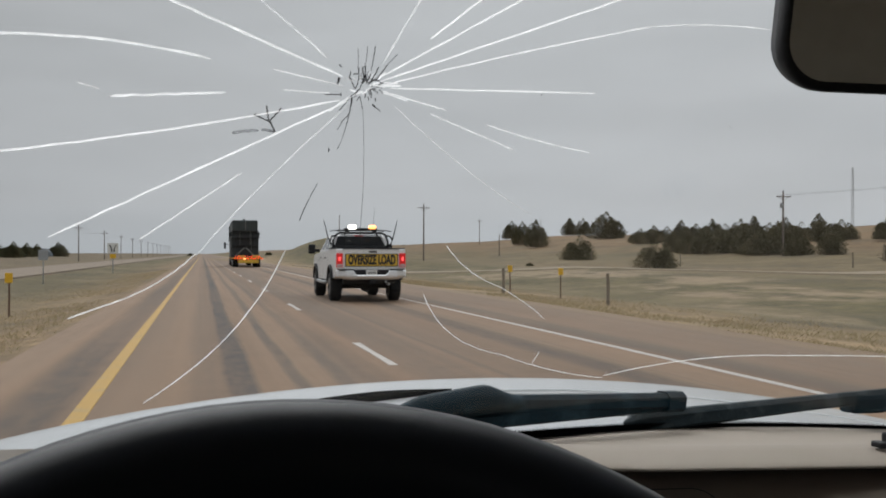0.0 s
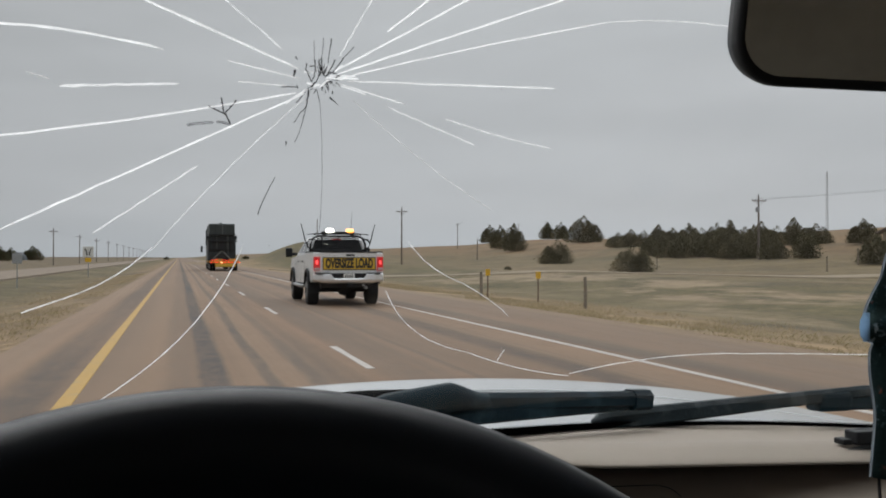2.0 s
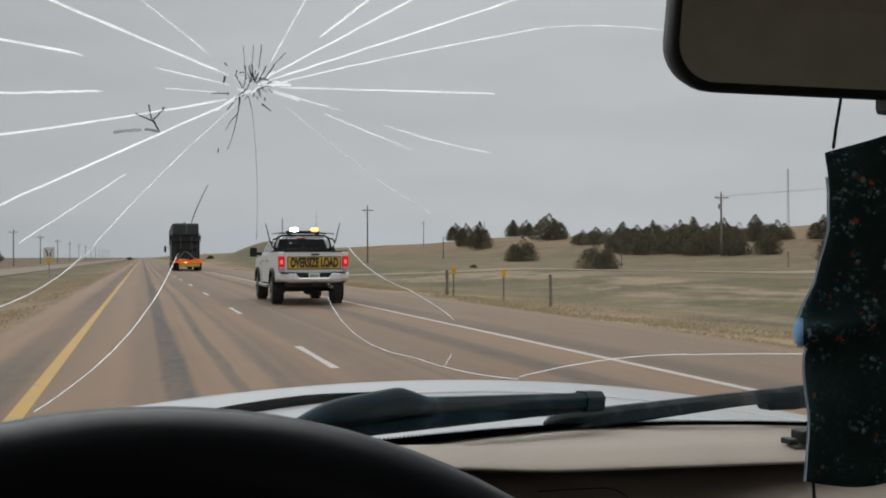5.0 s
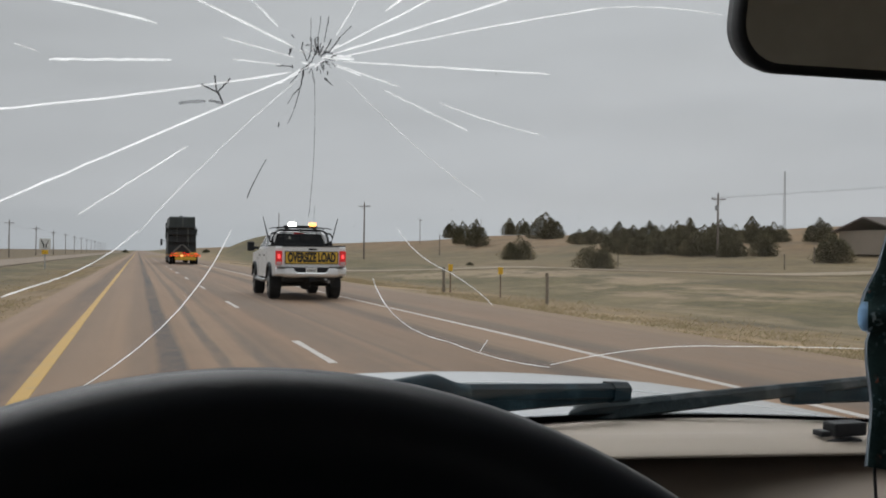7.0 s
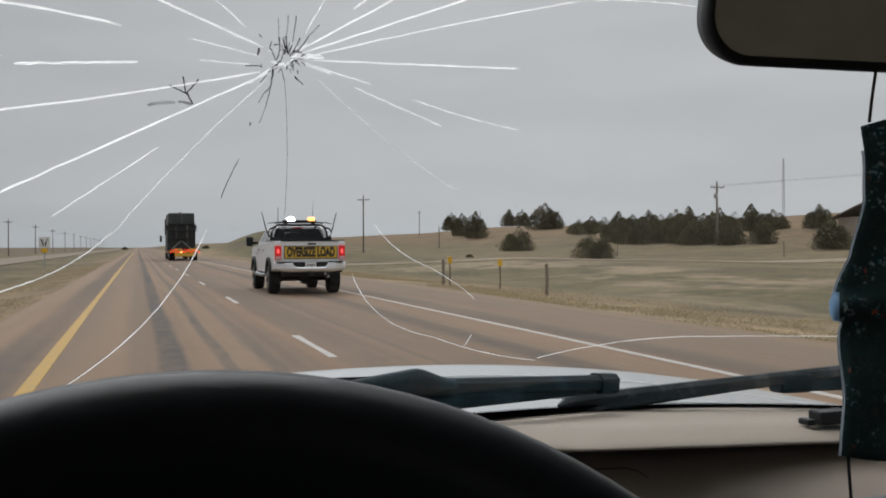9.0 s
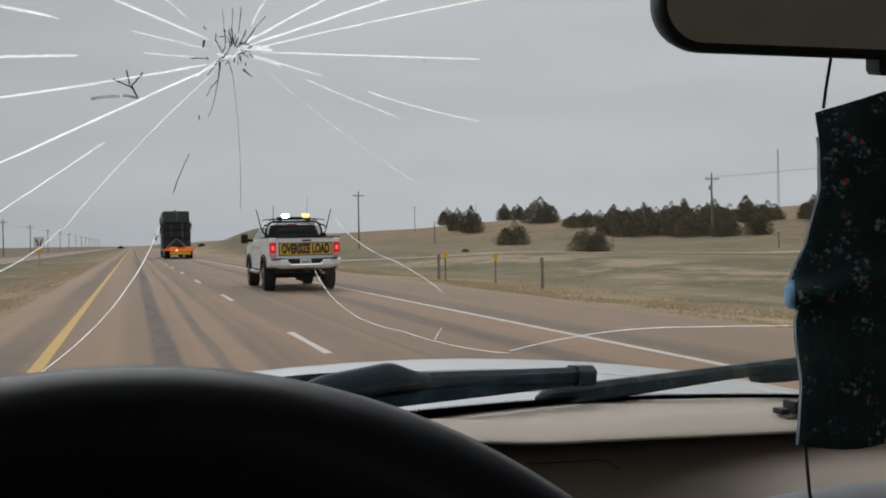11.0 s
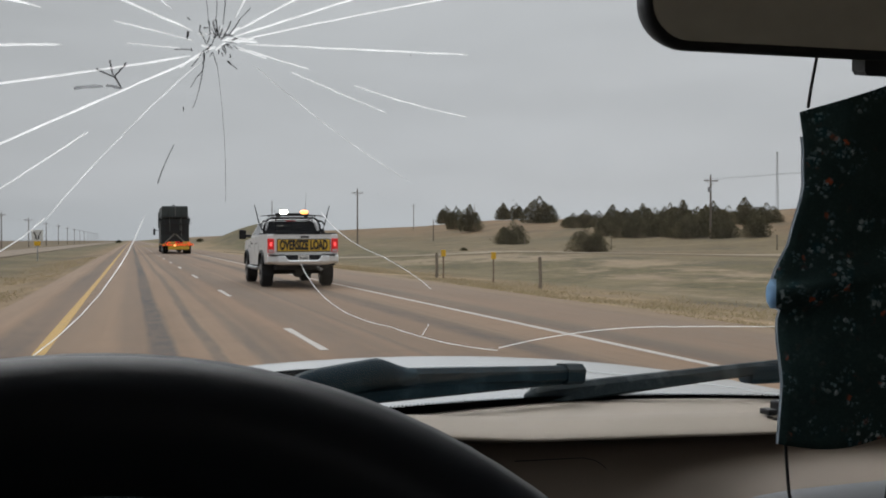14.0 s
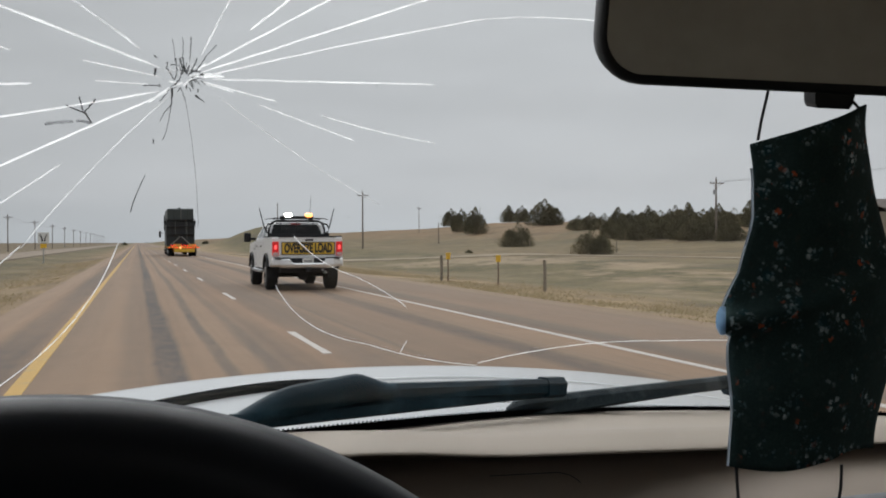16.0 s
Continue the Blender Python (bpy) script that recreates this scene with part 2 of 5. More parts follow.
    nt.links.new(last, sc.inputs[0]); nt.links.new(tuft_shade, sc.inputs["Scale"])
    nt.links.new(sc.outputs[0], b.inputs["Base Color"])
    return m


def floral(name):
    """Near-black blue cotton with small scattered flowers."""
    m = mat(name, (0.030, 0.056, 0.056), 0.95, 0.3, 30, 700, 0.4, dist=0.001, spec=0.1)
    nt = m.node_tree
    b = nt.nodes["Principled BSDF"]
    co = nt.nodes.new("ShaderNodeTexCoord")
    last = b.inputs["Base Color"].links[0].from_socket
    # sprigs: little bunches of blossom about 2 cm apart
    bend = nt.nodes.new("ShaderNodeTexNoise"); bend.inputs["Scale"].default_value = 90.0
    nt.links.new(co.outputs["Object"], bend.inputs["Vector"])
    shift = nt.nodes.new("ShaderNodeVectorMath"); shift.operation = "MULTIPLY_ADD"; shift.inputs[1].default_value = (0.012,) * 3
    nt.links.new(bend.outputs["Color"], shift.inputs[0]); nt.links.new(co.outputs["Object"], shift.inputs[2])
    flat = nt.nodes.new("ShaderNodeVectorMath"); flat.operation = "MULTIPLY"; flat.inputs[1].default_value = (1, 0, 1)
    nt.links.new(shift.outputs[0], flat.inputs[0])
    clump = nt.nodes.new("ShaderNodeTexVoronoi"); clump.inputs["Scale"].default_value = 58.0
    nt.links.new(flat.outputs[0], clump.inputs["Vector"])
    cl = nt.nodes.new("ShaderNodeMapRange"); cl.inputs[1].default_value, cl.inputs[2].default_value = 0.30, 0.46
    cl.inputs[3].default_value, cl.inputs[4].default_value = 1.0, 0.03
    nt.links.new(clump.outputs["Distance"], cl.inputs[0])
    for scale, size, color, thin in ((90, 0.40, (0.018, 0.055, 0.066), 0.20), (330, 0.34, (0.17, 0.26, 0.29), 0.12), (210, 0.32, (0.46, 0.56, 0.60), 0.42), (140, 0.27, (0.60, 0.13, 0.06), 0.64)):
        v = nt.nodes.new("ShaderNodeTexVoronoi"); v.inputs["Scale"].default_value = scale
        mp = nt.nodes.new("ShaderNodeMapping"); mp.inputs["Location"].default_value = (scale * 0.37, scale * 0.11, 0)
        wb = nt.nodes.new("ShaderNodeTexNoise"); wb.inputs["Scale"].default_value = scale * 2.2
        nt.links.new(co.outputs["Object"], wb.inputs["Vector"])
        ws_mix = nt.nodes.new("ShaderNodeVectorMath"); ws_mix.operation = "MULTIPLY_ADD"
        ws_mix.inputs[1].default_value = (0.9 / scale,) * 3
        nt.links.new(wb.outputs["Color"], ws_mix.inputs[0]); nt.links.new(co.outputs["Object"], ws_mix.inputs[2])
        nt.links.new(ws_mix.outputs[0], mp.inputs[0]); nt.links.new(mp.outputs[0], v.inputs["Vector"])
        r = nt.nodes.new("ShaderNodeMapRange"); r.inputs[1].default_value, r.inputs[2].default_value = size, size + 0.12
        r.inputs[3].default_value, r.inputs[4].default_value = 1.0, 0.0
        nt.links.new(v.outputs["Distance"], r.inputs[0])
        s = nt.nodes.new("ShaderNodeSeparateColor"); nt.links.new(v.outputs["Color"], s.inputs[0])
        g = nt.nodes.new("ShaderNodeMath"); g.operation = "GREATER_THAN"; g.inputs[1].default_value = thin
        nt.links.new(s.outputs[0], g.inputs[0])
        f = nt.nodes.new("ShaderNodeMath"); f.operation = "MULTIPLY"
        nt.links.new(r.outputs[0], f.inputs[0]); nt.links.new(g.outputs[0], f.inputs[1])
        f2 = nt.nodes.new("ShaderNodeMath"); f2.operation = "MULTIPLY"
        nt.links.new(f.outputs[0], f2.inputs[0]); nt.links.new(s.outputs[1], f2.inputs[1])
        mx = nt.nodes.new("ShaderNodeMix"); mx.data_type = "RGBA"; mx.inputs["B"].default_value = (*color, 1)
        f3 = nt.nodes.new("ShaderNodeMath"); f3.operation = "MULTIPLY"
        nt.links.new(f2.outputs[0], f3.inputs[0]); nt.links.new(cl.outputs[0], f3.inputs[1])
        nt.links.new(f3.outputs[0], mx.inputs["Factor"]); nt.links.new(last, mx.inputs["A"])
        last = mx.outputs["Result"]
    nt.links.new(last, b.inputs["Base Color"])
    return m


TAR = (0.056, 0.047, 0.042)
WORN, RUBBER, PALE = (0.105, 0.078, 0.058), (0.072, 0.058, 0.048), (0.265, 0.180, 0.114)
M_ROAD = strips("pink_chip_seal", (0.212, 0.131, 0.077), (
    (-2.25, 0.20, 0.35, (0.27, 0.185, 0.12), 0.6), (-1.43, 0.15, 0.24, (0.086, 0.066, 0.051), 0.74), (-0.75, 0.12, 0.3, WORN, 0.35),
    (-0.45, 0.25, 0.5, PALE, 0.45), (0.05, 0.10, 0.30, WORN, 0.40), (0.42, 0.11, 0.09, TAR, 0.92), (1.15, 0.25, 0.4, PALE, 0.45),
    (1.55, 0.05, 0.09, WORN, 0.75), (1.80, 0.08, 0.30, WORN, 0.45), (2.68, 0.16, 0.30, RUBBER, 0.62), (3.10, 0.05, 0.12, WORN, 0.55), (1.04, 0.045, 0.08, RUBBER, 0.78), (3.42, 0.03, 0.05, RUBBER, 0.65), (5.30, 0.012, 0.03, TAR, 0.6),
    (3.70, 0.10, 0.35, WORN, 0.40), (4.00, 1.2, 0.8, (0.185, 0.128, 0.086), 0.45), (4.86, 0.14, 0.22, TAR, 0.66), (5.55, 0.2, 0.4, PALE, 0.35),
    (6.52, 0.20, 0.14, RUBBER, 0.78), (7.7, 0.9, 0.7, (0.185, 0.135, 0.096), 0.65), (9.1, 0.15, 0.4, (0.24, 0.175, 0.105), 0.6)))
M_FAR_ROAD = mat("far_chip_seal", (0.215, 0.165, 0.118), 0.9, 0.1, 0.5, 60, 0.1)
M_GRAVEL = mat("pale_gravel", (0.29, 0.235, 0.165), 0.95, 0.25, 0.4, 30, 0.4, dist=0.03, second=(0.20, 0.16, 0.10), cover=0.58)
M_GROUND = prairie("prairie")
M_YELLOW_PAINT = mat("yellow_road_paint", (0.46, 0.275, 0.06), 0.75, 0.2, 3.0, 120, 0.2, dist=0.003, second=(0.33, 0.23, 0.09), cover=0.60)
M_WHITE_PAINT = mat("white_road_paint", (0.47, 0.435, 0.40), 0.75, 0.2, 3.0, 120, 0.2, dist=0.003, second=(0.36, 0.31, 0.27), cover=0.66)
M_GRASS = blades("dry_grass_blades", (0.40, 0.32, 0.20), (0.30, 0.25, 0.145))
M_CEDAR = mat("cedar_foliage", (0.108, 0.104, 0.060), 0.9, 0.5, 0.9, 7, 0, second=(0.185, 0.155, 0.092), cover=0.55, spec=0.12)
M_BARK = mat("grey_bark", (0.12, 0.095, 0.075), 0.95, 0.3, 4, 40, 0.5)
M_POLE = mat("weathered_pole_wood", (0.17, 0.14, 0.12), 0.9, 0.25, 3, 50, 0.4)
M_POST = mat("grey_post_wood", (0.20, 0.17, 0.135), 0.9, 0.3, 8, 60, 0.4)
M_WIRE = mat("dark_wire", (0.06, 0.06, 0.065), 0.6, bump=0)
M_MARKER = mat("yellow_marker_plate", (0.72, 0.42, 0.02), 0.6, 0.1, 6, 90, 0.05)
M_STEEL = mat("galvanised_steel", (0.35, 0.36, 0.37), 0.5, 0.15, 6, 60, 0.1, metal=0.6)
M_RUST = mat("brown_steel_post", (0.13, 0.075, 0.05), 0.8, 0.2, 9, 80, 0.2)
M_SIGN_WHITE = mat("white_sign_sheet", (0.72, 0.72, 0.70), 0.5, 0.06, 4, 60, 0)
M_BLACK = mat("black_paint", (0.012, 0.012, 0.013), 0.55, 0.2, 8, 90, 0.1)
M_TRIM = mat("black_plastic_trim", (0.014, 0.015, 0.017), 0.6, 0.25, 12, 300, 0.2, dist=0.002, spec=0.3)
M_WIPER = mat("dusty_wiper_rubber", (0.005, 0.021, 0.032), 0.6, 0.35, 18, 260, 0.2, dist=0.002, second=(0.016, 0.040, 0.056), cover=0.58, spec=0.15)
M_WIPER_DUSTY = mat("dust_grey_wiper_rubber", (0.026, 0.039, 0.046), 0.75, 0.4, 22, 260, 0.25, dist=0.002, second=(0.080, 0.092, 0.098), cover=0.54, spec=0.15)
M_RIM_LEATHER = mat("black_wheel_leather", (0.010, 0.012, 0.015), 0.38, 0.06, 40, 900, 0.06, dist=0.0004, spec=0.13)
M_DASH = mat("taupe_dash_vinyl", (0.232, 0.194, 0.154), 0.62, 0.06, 10, 900, 0.25, dist=0.0006)
M_DASH_LOW = mat("brown_dash_vinyl", (0.21, 0.168, 0.132), 0.6, 0.06, 10, 900, 0.25, dist=0.0006)
M_GLOVE = mat("slate_grey_plastic", (0.075, 0.079, 0.085), 0.7, 0.06, 10, 700, 0.15, dist=0.0006)
M_HEADLINER = mat("beige_headliner_cloth", (0.50, 0.44, 0.34), 0.95, 0.1, 12, 500, 0.3, dist=0.001)
M_SEAT = mat("tan_seat_cloth", (0.50, 0.44, 0.36), 0.95, 0.12, 14, 500, 0.3, dist=0.001)
M_CAR_WHITE = mat("white_car_paint", (0.53, 0.545, 0.555), 0.22, 0.03, 3, 60, 0)
M_FRIT = mat("black_glass_border", (0.008, 0.008, 0.009), 0.6, 0.1, 12, 90, 0, spec=0.0)
M_WINDSHIELD = glass("windshield_glass", (0.985, 0.995, 0.99))
WHITE_CRACK, FAINT, DARK_CRACK, GREY_CRACK = fissure("crushed_white_glass", (0.97, 0.98, 0.98), 0.92), fissure("hairline_white_glass", (0.95, 0.96, 0.97), 0.5), mat("dark_fissure", (0.03, 0.032, 0.033), 0.5, bump=0), fissure("grey_splinter", (0.13, 0.135, 0.14), 0.75)
M_COWL_BLACK = mat("matt_black_cowl", (0.010, 0.011, 0.012), 0.95, 0.2, 12, 400, 0.2, dist=0.001, spec=0.0)
M_MIRROR = mat("mirror_silver", (0.70, 0.71, 0.68), 0.02, 0.01, 2, 40, 0, metal=1.0)
M_CLOTH = floral("floral_mask_cotton")
M_LINING, M_EDGE = fissure("pale_blue_lining", (0.40, 0.54, 0.68), 1.0), fissure("grey_blue_cloth_edge", (0.34, 0.375, 0.41), 1.0)
M_CORD = mat("black_elastic_cord", (0.012, 0.012, 0.013), 0.9, 0.2, 60, 400, 0.2, dist=0.001)
M_PICKUP = mat("white_truck_paint", (0.76, 0.765, 0.77), 0.28, 0.05, 1.5, 40, 0, second=(0.62, 0.61, 0.59), cover=0.7)
M_TYRE = mat("black_tyre_rubber", (0.016, 0.016, 0.017), 0.85, 0.3, 9, 90, 0.3)
M_RIM = mat("dark_alloy", (0.20, 0.205, 0.21), 0.4, 0.2, 9, 60, 0, metal=0.8)
M_CHROME = mat("chrome_bumper", (0.80, 0.81, 0.82), 0.30, 0.1, 4, 60, 0.03, metal=0.95)
M_CAB_GLASS = mat("tinted_cab_glass", (0.016, 0.018, 0.020), 0.06, 0.1, 3, 40, 0)
M_BANNER = mat("yellow_banner_vinyl", (0.66, 0.42, 0.045), 0.55, 0.08, 4, 80, 0.05)
M_LENS = mat("pinkish_clear_lens", (0.55, 0.42, 0.42), 0.25, 0.05, 4, 60, 0)
M_TAIL = glow("red_tail_lamp", (1.0, 0.03, 0.03), 0.22, (0.42, 0.01, 0.012))
M_TAIL_CORE = glow("red_tail_bulb", (1.0, 0.10, 0.10), 1.6, (0.6, 0.02, 0.02))
M_AMBER = glow("amber_beacon", (1.0, 0.37, 0.045), 2.6)
M_STROBE = glow("white_strobe", (1.0, 0.95, 0.85), 22.0)
M_RED_LED = glow("red_marker_led", (1.0, 0.035, 0.018), 2.0, (0.5, 0.02, 0.01))
M_TRAILER = mat("yellow_trailer_paint", (0.50, 0.27, 0.035), 0.6, 0.2, 2, 30, 0.1)
M_LOAD = mat("dark_green_grey_steel", (0.022, 0.027, 0.028), 0.6, 0.3, 0.8, 12, 0.2)
M_HOPPER = mat("grey_green_hopper_steel", (0.040, 0.050, 0.050), 0.6, 0.3, 0.8, 12, 0.2)
M_LOAD_PALE = mat("dusty_steel_brace", (0.15, 0.15, 0.14), 0.6, 0.2, 2, 20, 0.1)
M_SHED = mat("grey_corrugated_metal", (0.17, 0.19, 0.21), 0.6, 0.15, 0.6, 8, 0.2)
M_HOUSE = mat("tan_house_siding", (0.25, 0.21, 0.17), 0.8, 0.1, 1, 12, 0.1)
M_ROOF = mat("brown_roof_shingle", (0.11, 0.09, 0.08), 0.9, 0.2, 1, 12, 0.2)


# ---- mesh helpers ----
def part(name, bm, material, parent=None, label="", smooth=False):
    me = bpy.data.meshes.new(name)
    bmesh.ops.recalc_face_normals(bm, faces=bm.faces)
    if smooth:
        for f in bm.faces:
            f.smooth = True
    bm.to_mesh(me)
    bm.free()
    me.materials.append(material)
    ob = new(name, me)
    if parent:
        ob.parent = parent
    if label:
        tagged(ob, label)
    return ob


def thing(name, at, label, category, group="", kind="", turn=0.0):
    ob = new(name)
    ob.matrix_world = pose(*at, 0, 0, turn)
    ob.empty_display_size = 0.1
    return tagged(ob, label, category, group, kind)


def box(bm, c, s, bevel=0.0, m=None):
    """A box of centre c and size s, edges rounded by bevel."""
    mm = Matrix.Translation(c) @ (m or Matrix.Identity(4)) @ Matrix.Diagonal((*s, 1))
    vs = bmesh.ops.create_cube(bm, size=1.0, matrix=mm)["verts"]
    if bevel:
        es = list({e for v in vs for e in v.link_edges})
        bmesh.ops.bevel(bm, geom=es, offset=bevel, segments=2, profile=0.6, affect="EDGES")
    return bm


def bx(c, s, bevel=0.0, m=None):
    return box(bmesh.new(), c, s, bevel, m)


def cyl(bm, c, r, depth, axis="z", seg=20, r2=None, bevel=0.0):
    turn = {"z": Matrix.Identity(4), "x": pose(0, 0, 0, 0, 90, 0), "y": pose(0, 0, 0, 90, 0, 0)}[axis]
    vs = bmesh.ops.create_cone(bm, cap_ends=True, segments=seg, radius1=r, radius2=r if r2 is None else r2, depth=depth, matrix=Matrix.Translation(c) @ turn)["verts"]
    if bevel:
        es = [e for e in {e for v in vs for e in v.link_edges} if len(e.link_faces) == 2 and max(len(f.verts) for f in e.link_faces) > 4]
        bmesh.ops.bevel(bm, geom=es, offset=bevel, segments=2, affect="EDGES")
    return bm


def tube(bm, pts, r, seg=8, r_end=None):
    """A round bar along pts."""
    pts = [Vector(p) for p in pts]
    rings = []
    for i, p in enumerate(pts):
        d = (pts[min(i + 1, len(pts) - 1)] - pts[max(i - 1, 0)]).normalized()
        a = d.cross(Vector((0, 0, 1)) if abs(d.z) < 0.9 else Vector((1, 0, 0))).normalized()
        b = d.cross(a)
        rr = r + ((r_end if r_end is not None else r) - r) * i / (len(pts) - 1)
        rings.append([bm.verts.new(p + (a * math.cos(k * math.tau / seg) + b * math.sin(k * math.tau / seg)) * rr) for k in range(seg)])
    for r0, r1 in zip(rings, rings[1:]):
        for k in range(seg):
            bm.faces.new((r0[k], r0[(k + 1) % seg], r1[(k + 1) % seg], r1[k]))
    bm.faces.new(rings[0]); bm.faces.new(rings[-1])
    return bm


def loft(bm, sections, closed=True, caps=True):
    """A skin over sections with the same number of points each."""
    rows = [[bm.verts.new(p) for p in s] for s in sections]
    n = len(rows[0])
    for a, b in zip(rows, rows[1:]):
        for k in range(n if closed else n - 1):
            bm.faces.new((a[k], a[(k + 1) % n], b[(k + 1) % n], b[k]))
    if closed and caps:
        bm.faces.new(rows[0]); bm.faces.new(rows[-1])
    return bm


def prism(outline, x0, x1, bevel=0.0):
    """An outline of (y, z) points drawn out along x."""
    bm = loft(bmesh.new(), [[(x, y, z) for y, z in outline] for x in (x0, x1)])
    if bevel:
        es = [e for e in bm.edges if e.calc_face_angle(0) > 0.5]
        bmesh.ops.bevel(bm, geom=es, offset=bevel, segments=2, affect="EDGES")
    return bm


def arc(p0, p1, bend, n=12):
    """Points along a shallow arc in the plane from p0 to p1, bulging by bend to its left."""
    (x0, y0), (x1, y1) = p0, p1
    dx, dy = x1 - x0, y1 - y0
    ln = math.hypot(dx, dy) or 1.0
    return [(x0 + dx * s - dy / ln * bend * 4 * s * (1 - s), y0 + dy * s + dx / ln * bend * 4 * s * (1 - s)) for s in (i / n for i in range(n + 1))]


def smooth01(a, b, x):
    t = min(1.0, max(0.0, (x - a) / (b - a)))
    return t * t * (3 - 2 * t)


# ---- the land: one sheet to the horizon ----
def height(x, y):
    rx = (-3000, -300, -100, -40, -20, -18.4, -11.2, -9.5, -6, -2.55, 9.2, 13, 20, 26, 32, 45, 60, 80, 100, 118, 160, 320, 3000)
    rz = (5, 1.6, 0.5, -0.5, -0.35, -0.22, -0.22, -0.45, -0.45, -0.06, -0.06, -0.35, -0.75, -0.35, 0.0, 0.15, 0.7, 2.5, 5.0, 6.9, 7.6, 7.0, 9)
    z = float(np.interp(x, rx, rz))
    off = smooth01(9.2, 30, x) + smooth01(2.5, 30, -x)
    z += off * (0.22 * noise.noise((x * 0.05, y * 0.03, 0)) + 0.9 * smooth01(35, 120, x) * noise.noise((x * 0.012, y * 0.009, 3)))
    z += 0.30 * smooth01(24, 38, x) * smooth01(110, 70, x) * noise.noise((x * 0.11, y * 0.05, 7))
    z += 5.4 * math.exp(-((x - 31) / 12) ** 2 - ((y - 240) / 50) ** 2)
    return z


def spread(stops):
    vals = []
    for a, b, step in stops:
        vals += list(np.arange(a, b, step))
    return vals


xs = spread(((-3000, -300, 300), (-300, -60, 30), (-60, -20, 4), (-20, -4, 0.8))) + [-3.3, -2.55, 9.2] + spread(((9.6, 24, 0.8), (24, 60, 2.0), (60, 130, 3.5), (130, 330, 20), (330, 3001, 300)))
ys = spread(((-400, -20, 40), (-20, 10, 5), (10, 60, 1.6), (60, 140, 4), (140, 420, 10), (420, 1200, 60), (1200, 4600, 400)))
verts = [(x, y, height(x, y)) for y in ys for x in xs]
faces = [(j * len(xs) + i, j * len(xs) + i + 1, (j + 1) * len(xs) + i + 1, (j + 1) * len(xs) + i) for j in range(len(ys) - 1) for i in range(len(xs) - 1)]
me = bpy.data.meshes.new("ground")
me.from_pydata(verts, [], faces)
me.polygons.foreach_set("use_smooth", [True] * len(faces))
me.materials.append(M_GROUND)
tagged(new("ground", me), "rolling dry spring prairie grassland with tan verges", "ground", kind="structure")


def slab(name, x0, x1, z, material, label, y0=-60, y1=4000, thick=0.3, kind="structure", cat="road"):
    bm = bmesh.new()
    rows = spread(((y0, 60, 4), (60, 400, 20), (400, y1, 200))) + [y1]
    loft(bm, [[(x0 - 0.08, y, z - thick), (x0, y, z), (x1, y, z), (x1 + 0.08, y, z - thick)] for y in rows])
    return tagged(part(name, bm, material), label, cat, kind=kind)


slab("road", -2.45, 9.35, 0.0, M_ROAD, "pinkish worn highway carriageway with dark tar streaks", cat="road")
slab("road_opposite", -18.2, -11.4, -0.10, M_FAR_ROAD, "pale opposite carriageway beyond the grassy median", y1=1500, cat="road")


def marking(name, x0, x1, y0, y1, material, label, group):
    bm = bmesh.new()
    n = max(2, int((y1 - y0) / 12))
    wob = lambda k: 0.012 * math.sin(k * 1.7)
    lo = [[(x0 + wob(k), y0 + (y1 - y0) * k / n, 0.0), (x0 + wob(k) + 0.004, y0 + (y1 - y0) * k / n, 0.006), (x1 + wob(k + 2) - 0.004, y0 + (y1 - y0) * k / n, 0.006), (x1 + wob(k + 2), y0 + (y1 - y0) * k / n, 0.0)] for k in range(n + 1)]
    loft(bm, lo)
    return tagged(part(name, bm, material), label, "road marking", group, "structure")


marking("edge_line_yellow", -1.105, -0.965, -20, 1500, M_YELLOW_PAINT, "solid yellow painted line along the left edge", "")
marking("edge_line_white", 5.995, 6.095, -20, 1500, M_WHITE_PAINT, "solid white painted line along the right edge", "")
for k in range(24):
    marking("lane_dash", 2.285, 2.40, 12.0 + 12.2 * k, 15.1 + 12.2 * k, M_WHITE_PAINT, "short worn white lane dash on the road", "lane dashes")

def track_x(y):
    return float(np.interp(y, (5, 15, 38, 57, 76, 98, 130), (95, 85, 62, 46, 33, 22.5, 12)))


bm = bmesh.new()
rows = []
for y in range(8, 129, 2):
    x = track_x(y)
    across = Vector((4.0, track_x(y - 2) - track_x(y + 2), 0)).normalized()
    across = Vector((across.x, across.y, 0))
    edge = [(x + across.x * k, y + across.y * k) for k in (-1.5, -1.4, 0.0, 1.4, 1.5)]
    rows.append([(u, v, height(u, v) + dz) for (u, v), dz in zip(edge, (-0.1, 0.10, 0.13, 0.10, -0.1))])
loft(bm, rows)
tagged(part("gravel_track", bm, M_GRAVEL), "pale gravel track curving away across the field", "gravel road", kind="structure")


# ---- the car that carries the camera ----
car = thing("car", (0.5, 0.3, 0.0), "white car seen from its driver's seat, windshield badly cracked", "car")
car_base = Matrix.Translation((-0.5, -0.3, 0.0))


def cpart(name, bm, material, parent=None, label="", smooth=False):
    """A part of the car, drawn in the world's metres."""
    bmesh.ops.transform(bm, matrix=car_base, verts=bm.verts)
    return part(name, bm, material, parent or car, label, smooth)


def ws(x, z):
    """The windshield's y at x and z: raked and bowed."""
    return 0.7153 + 0.4494 * (x - 0.1816) - 1.092 * (z - 1.4743) - 0.5 * max(0.0, x - 0.45) ** 2


WS_OUT = Vector((-0.29, 0.646, 0.706))


def base_z(x):
    return 1.18 - 0.07 * (x - 0.3)


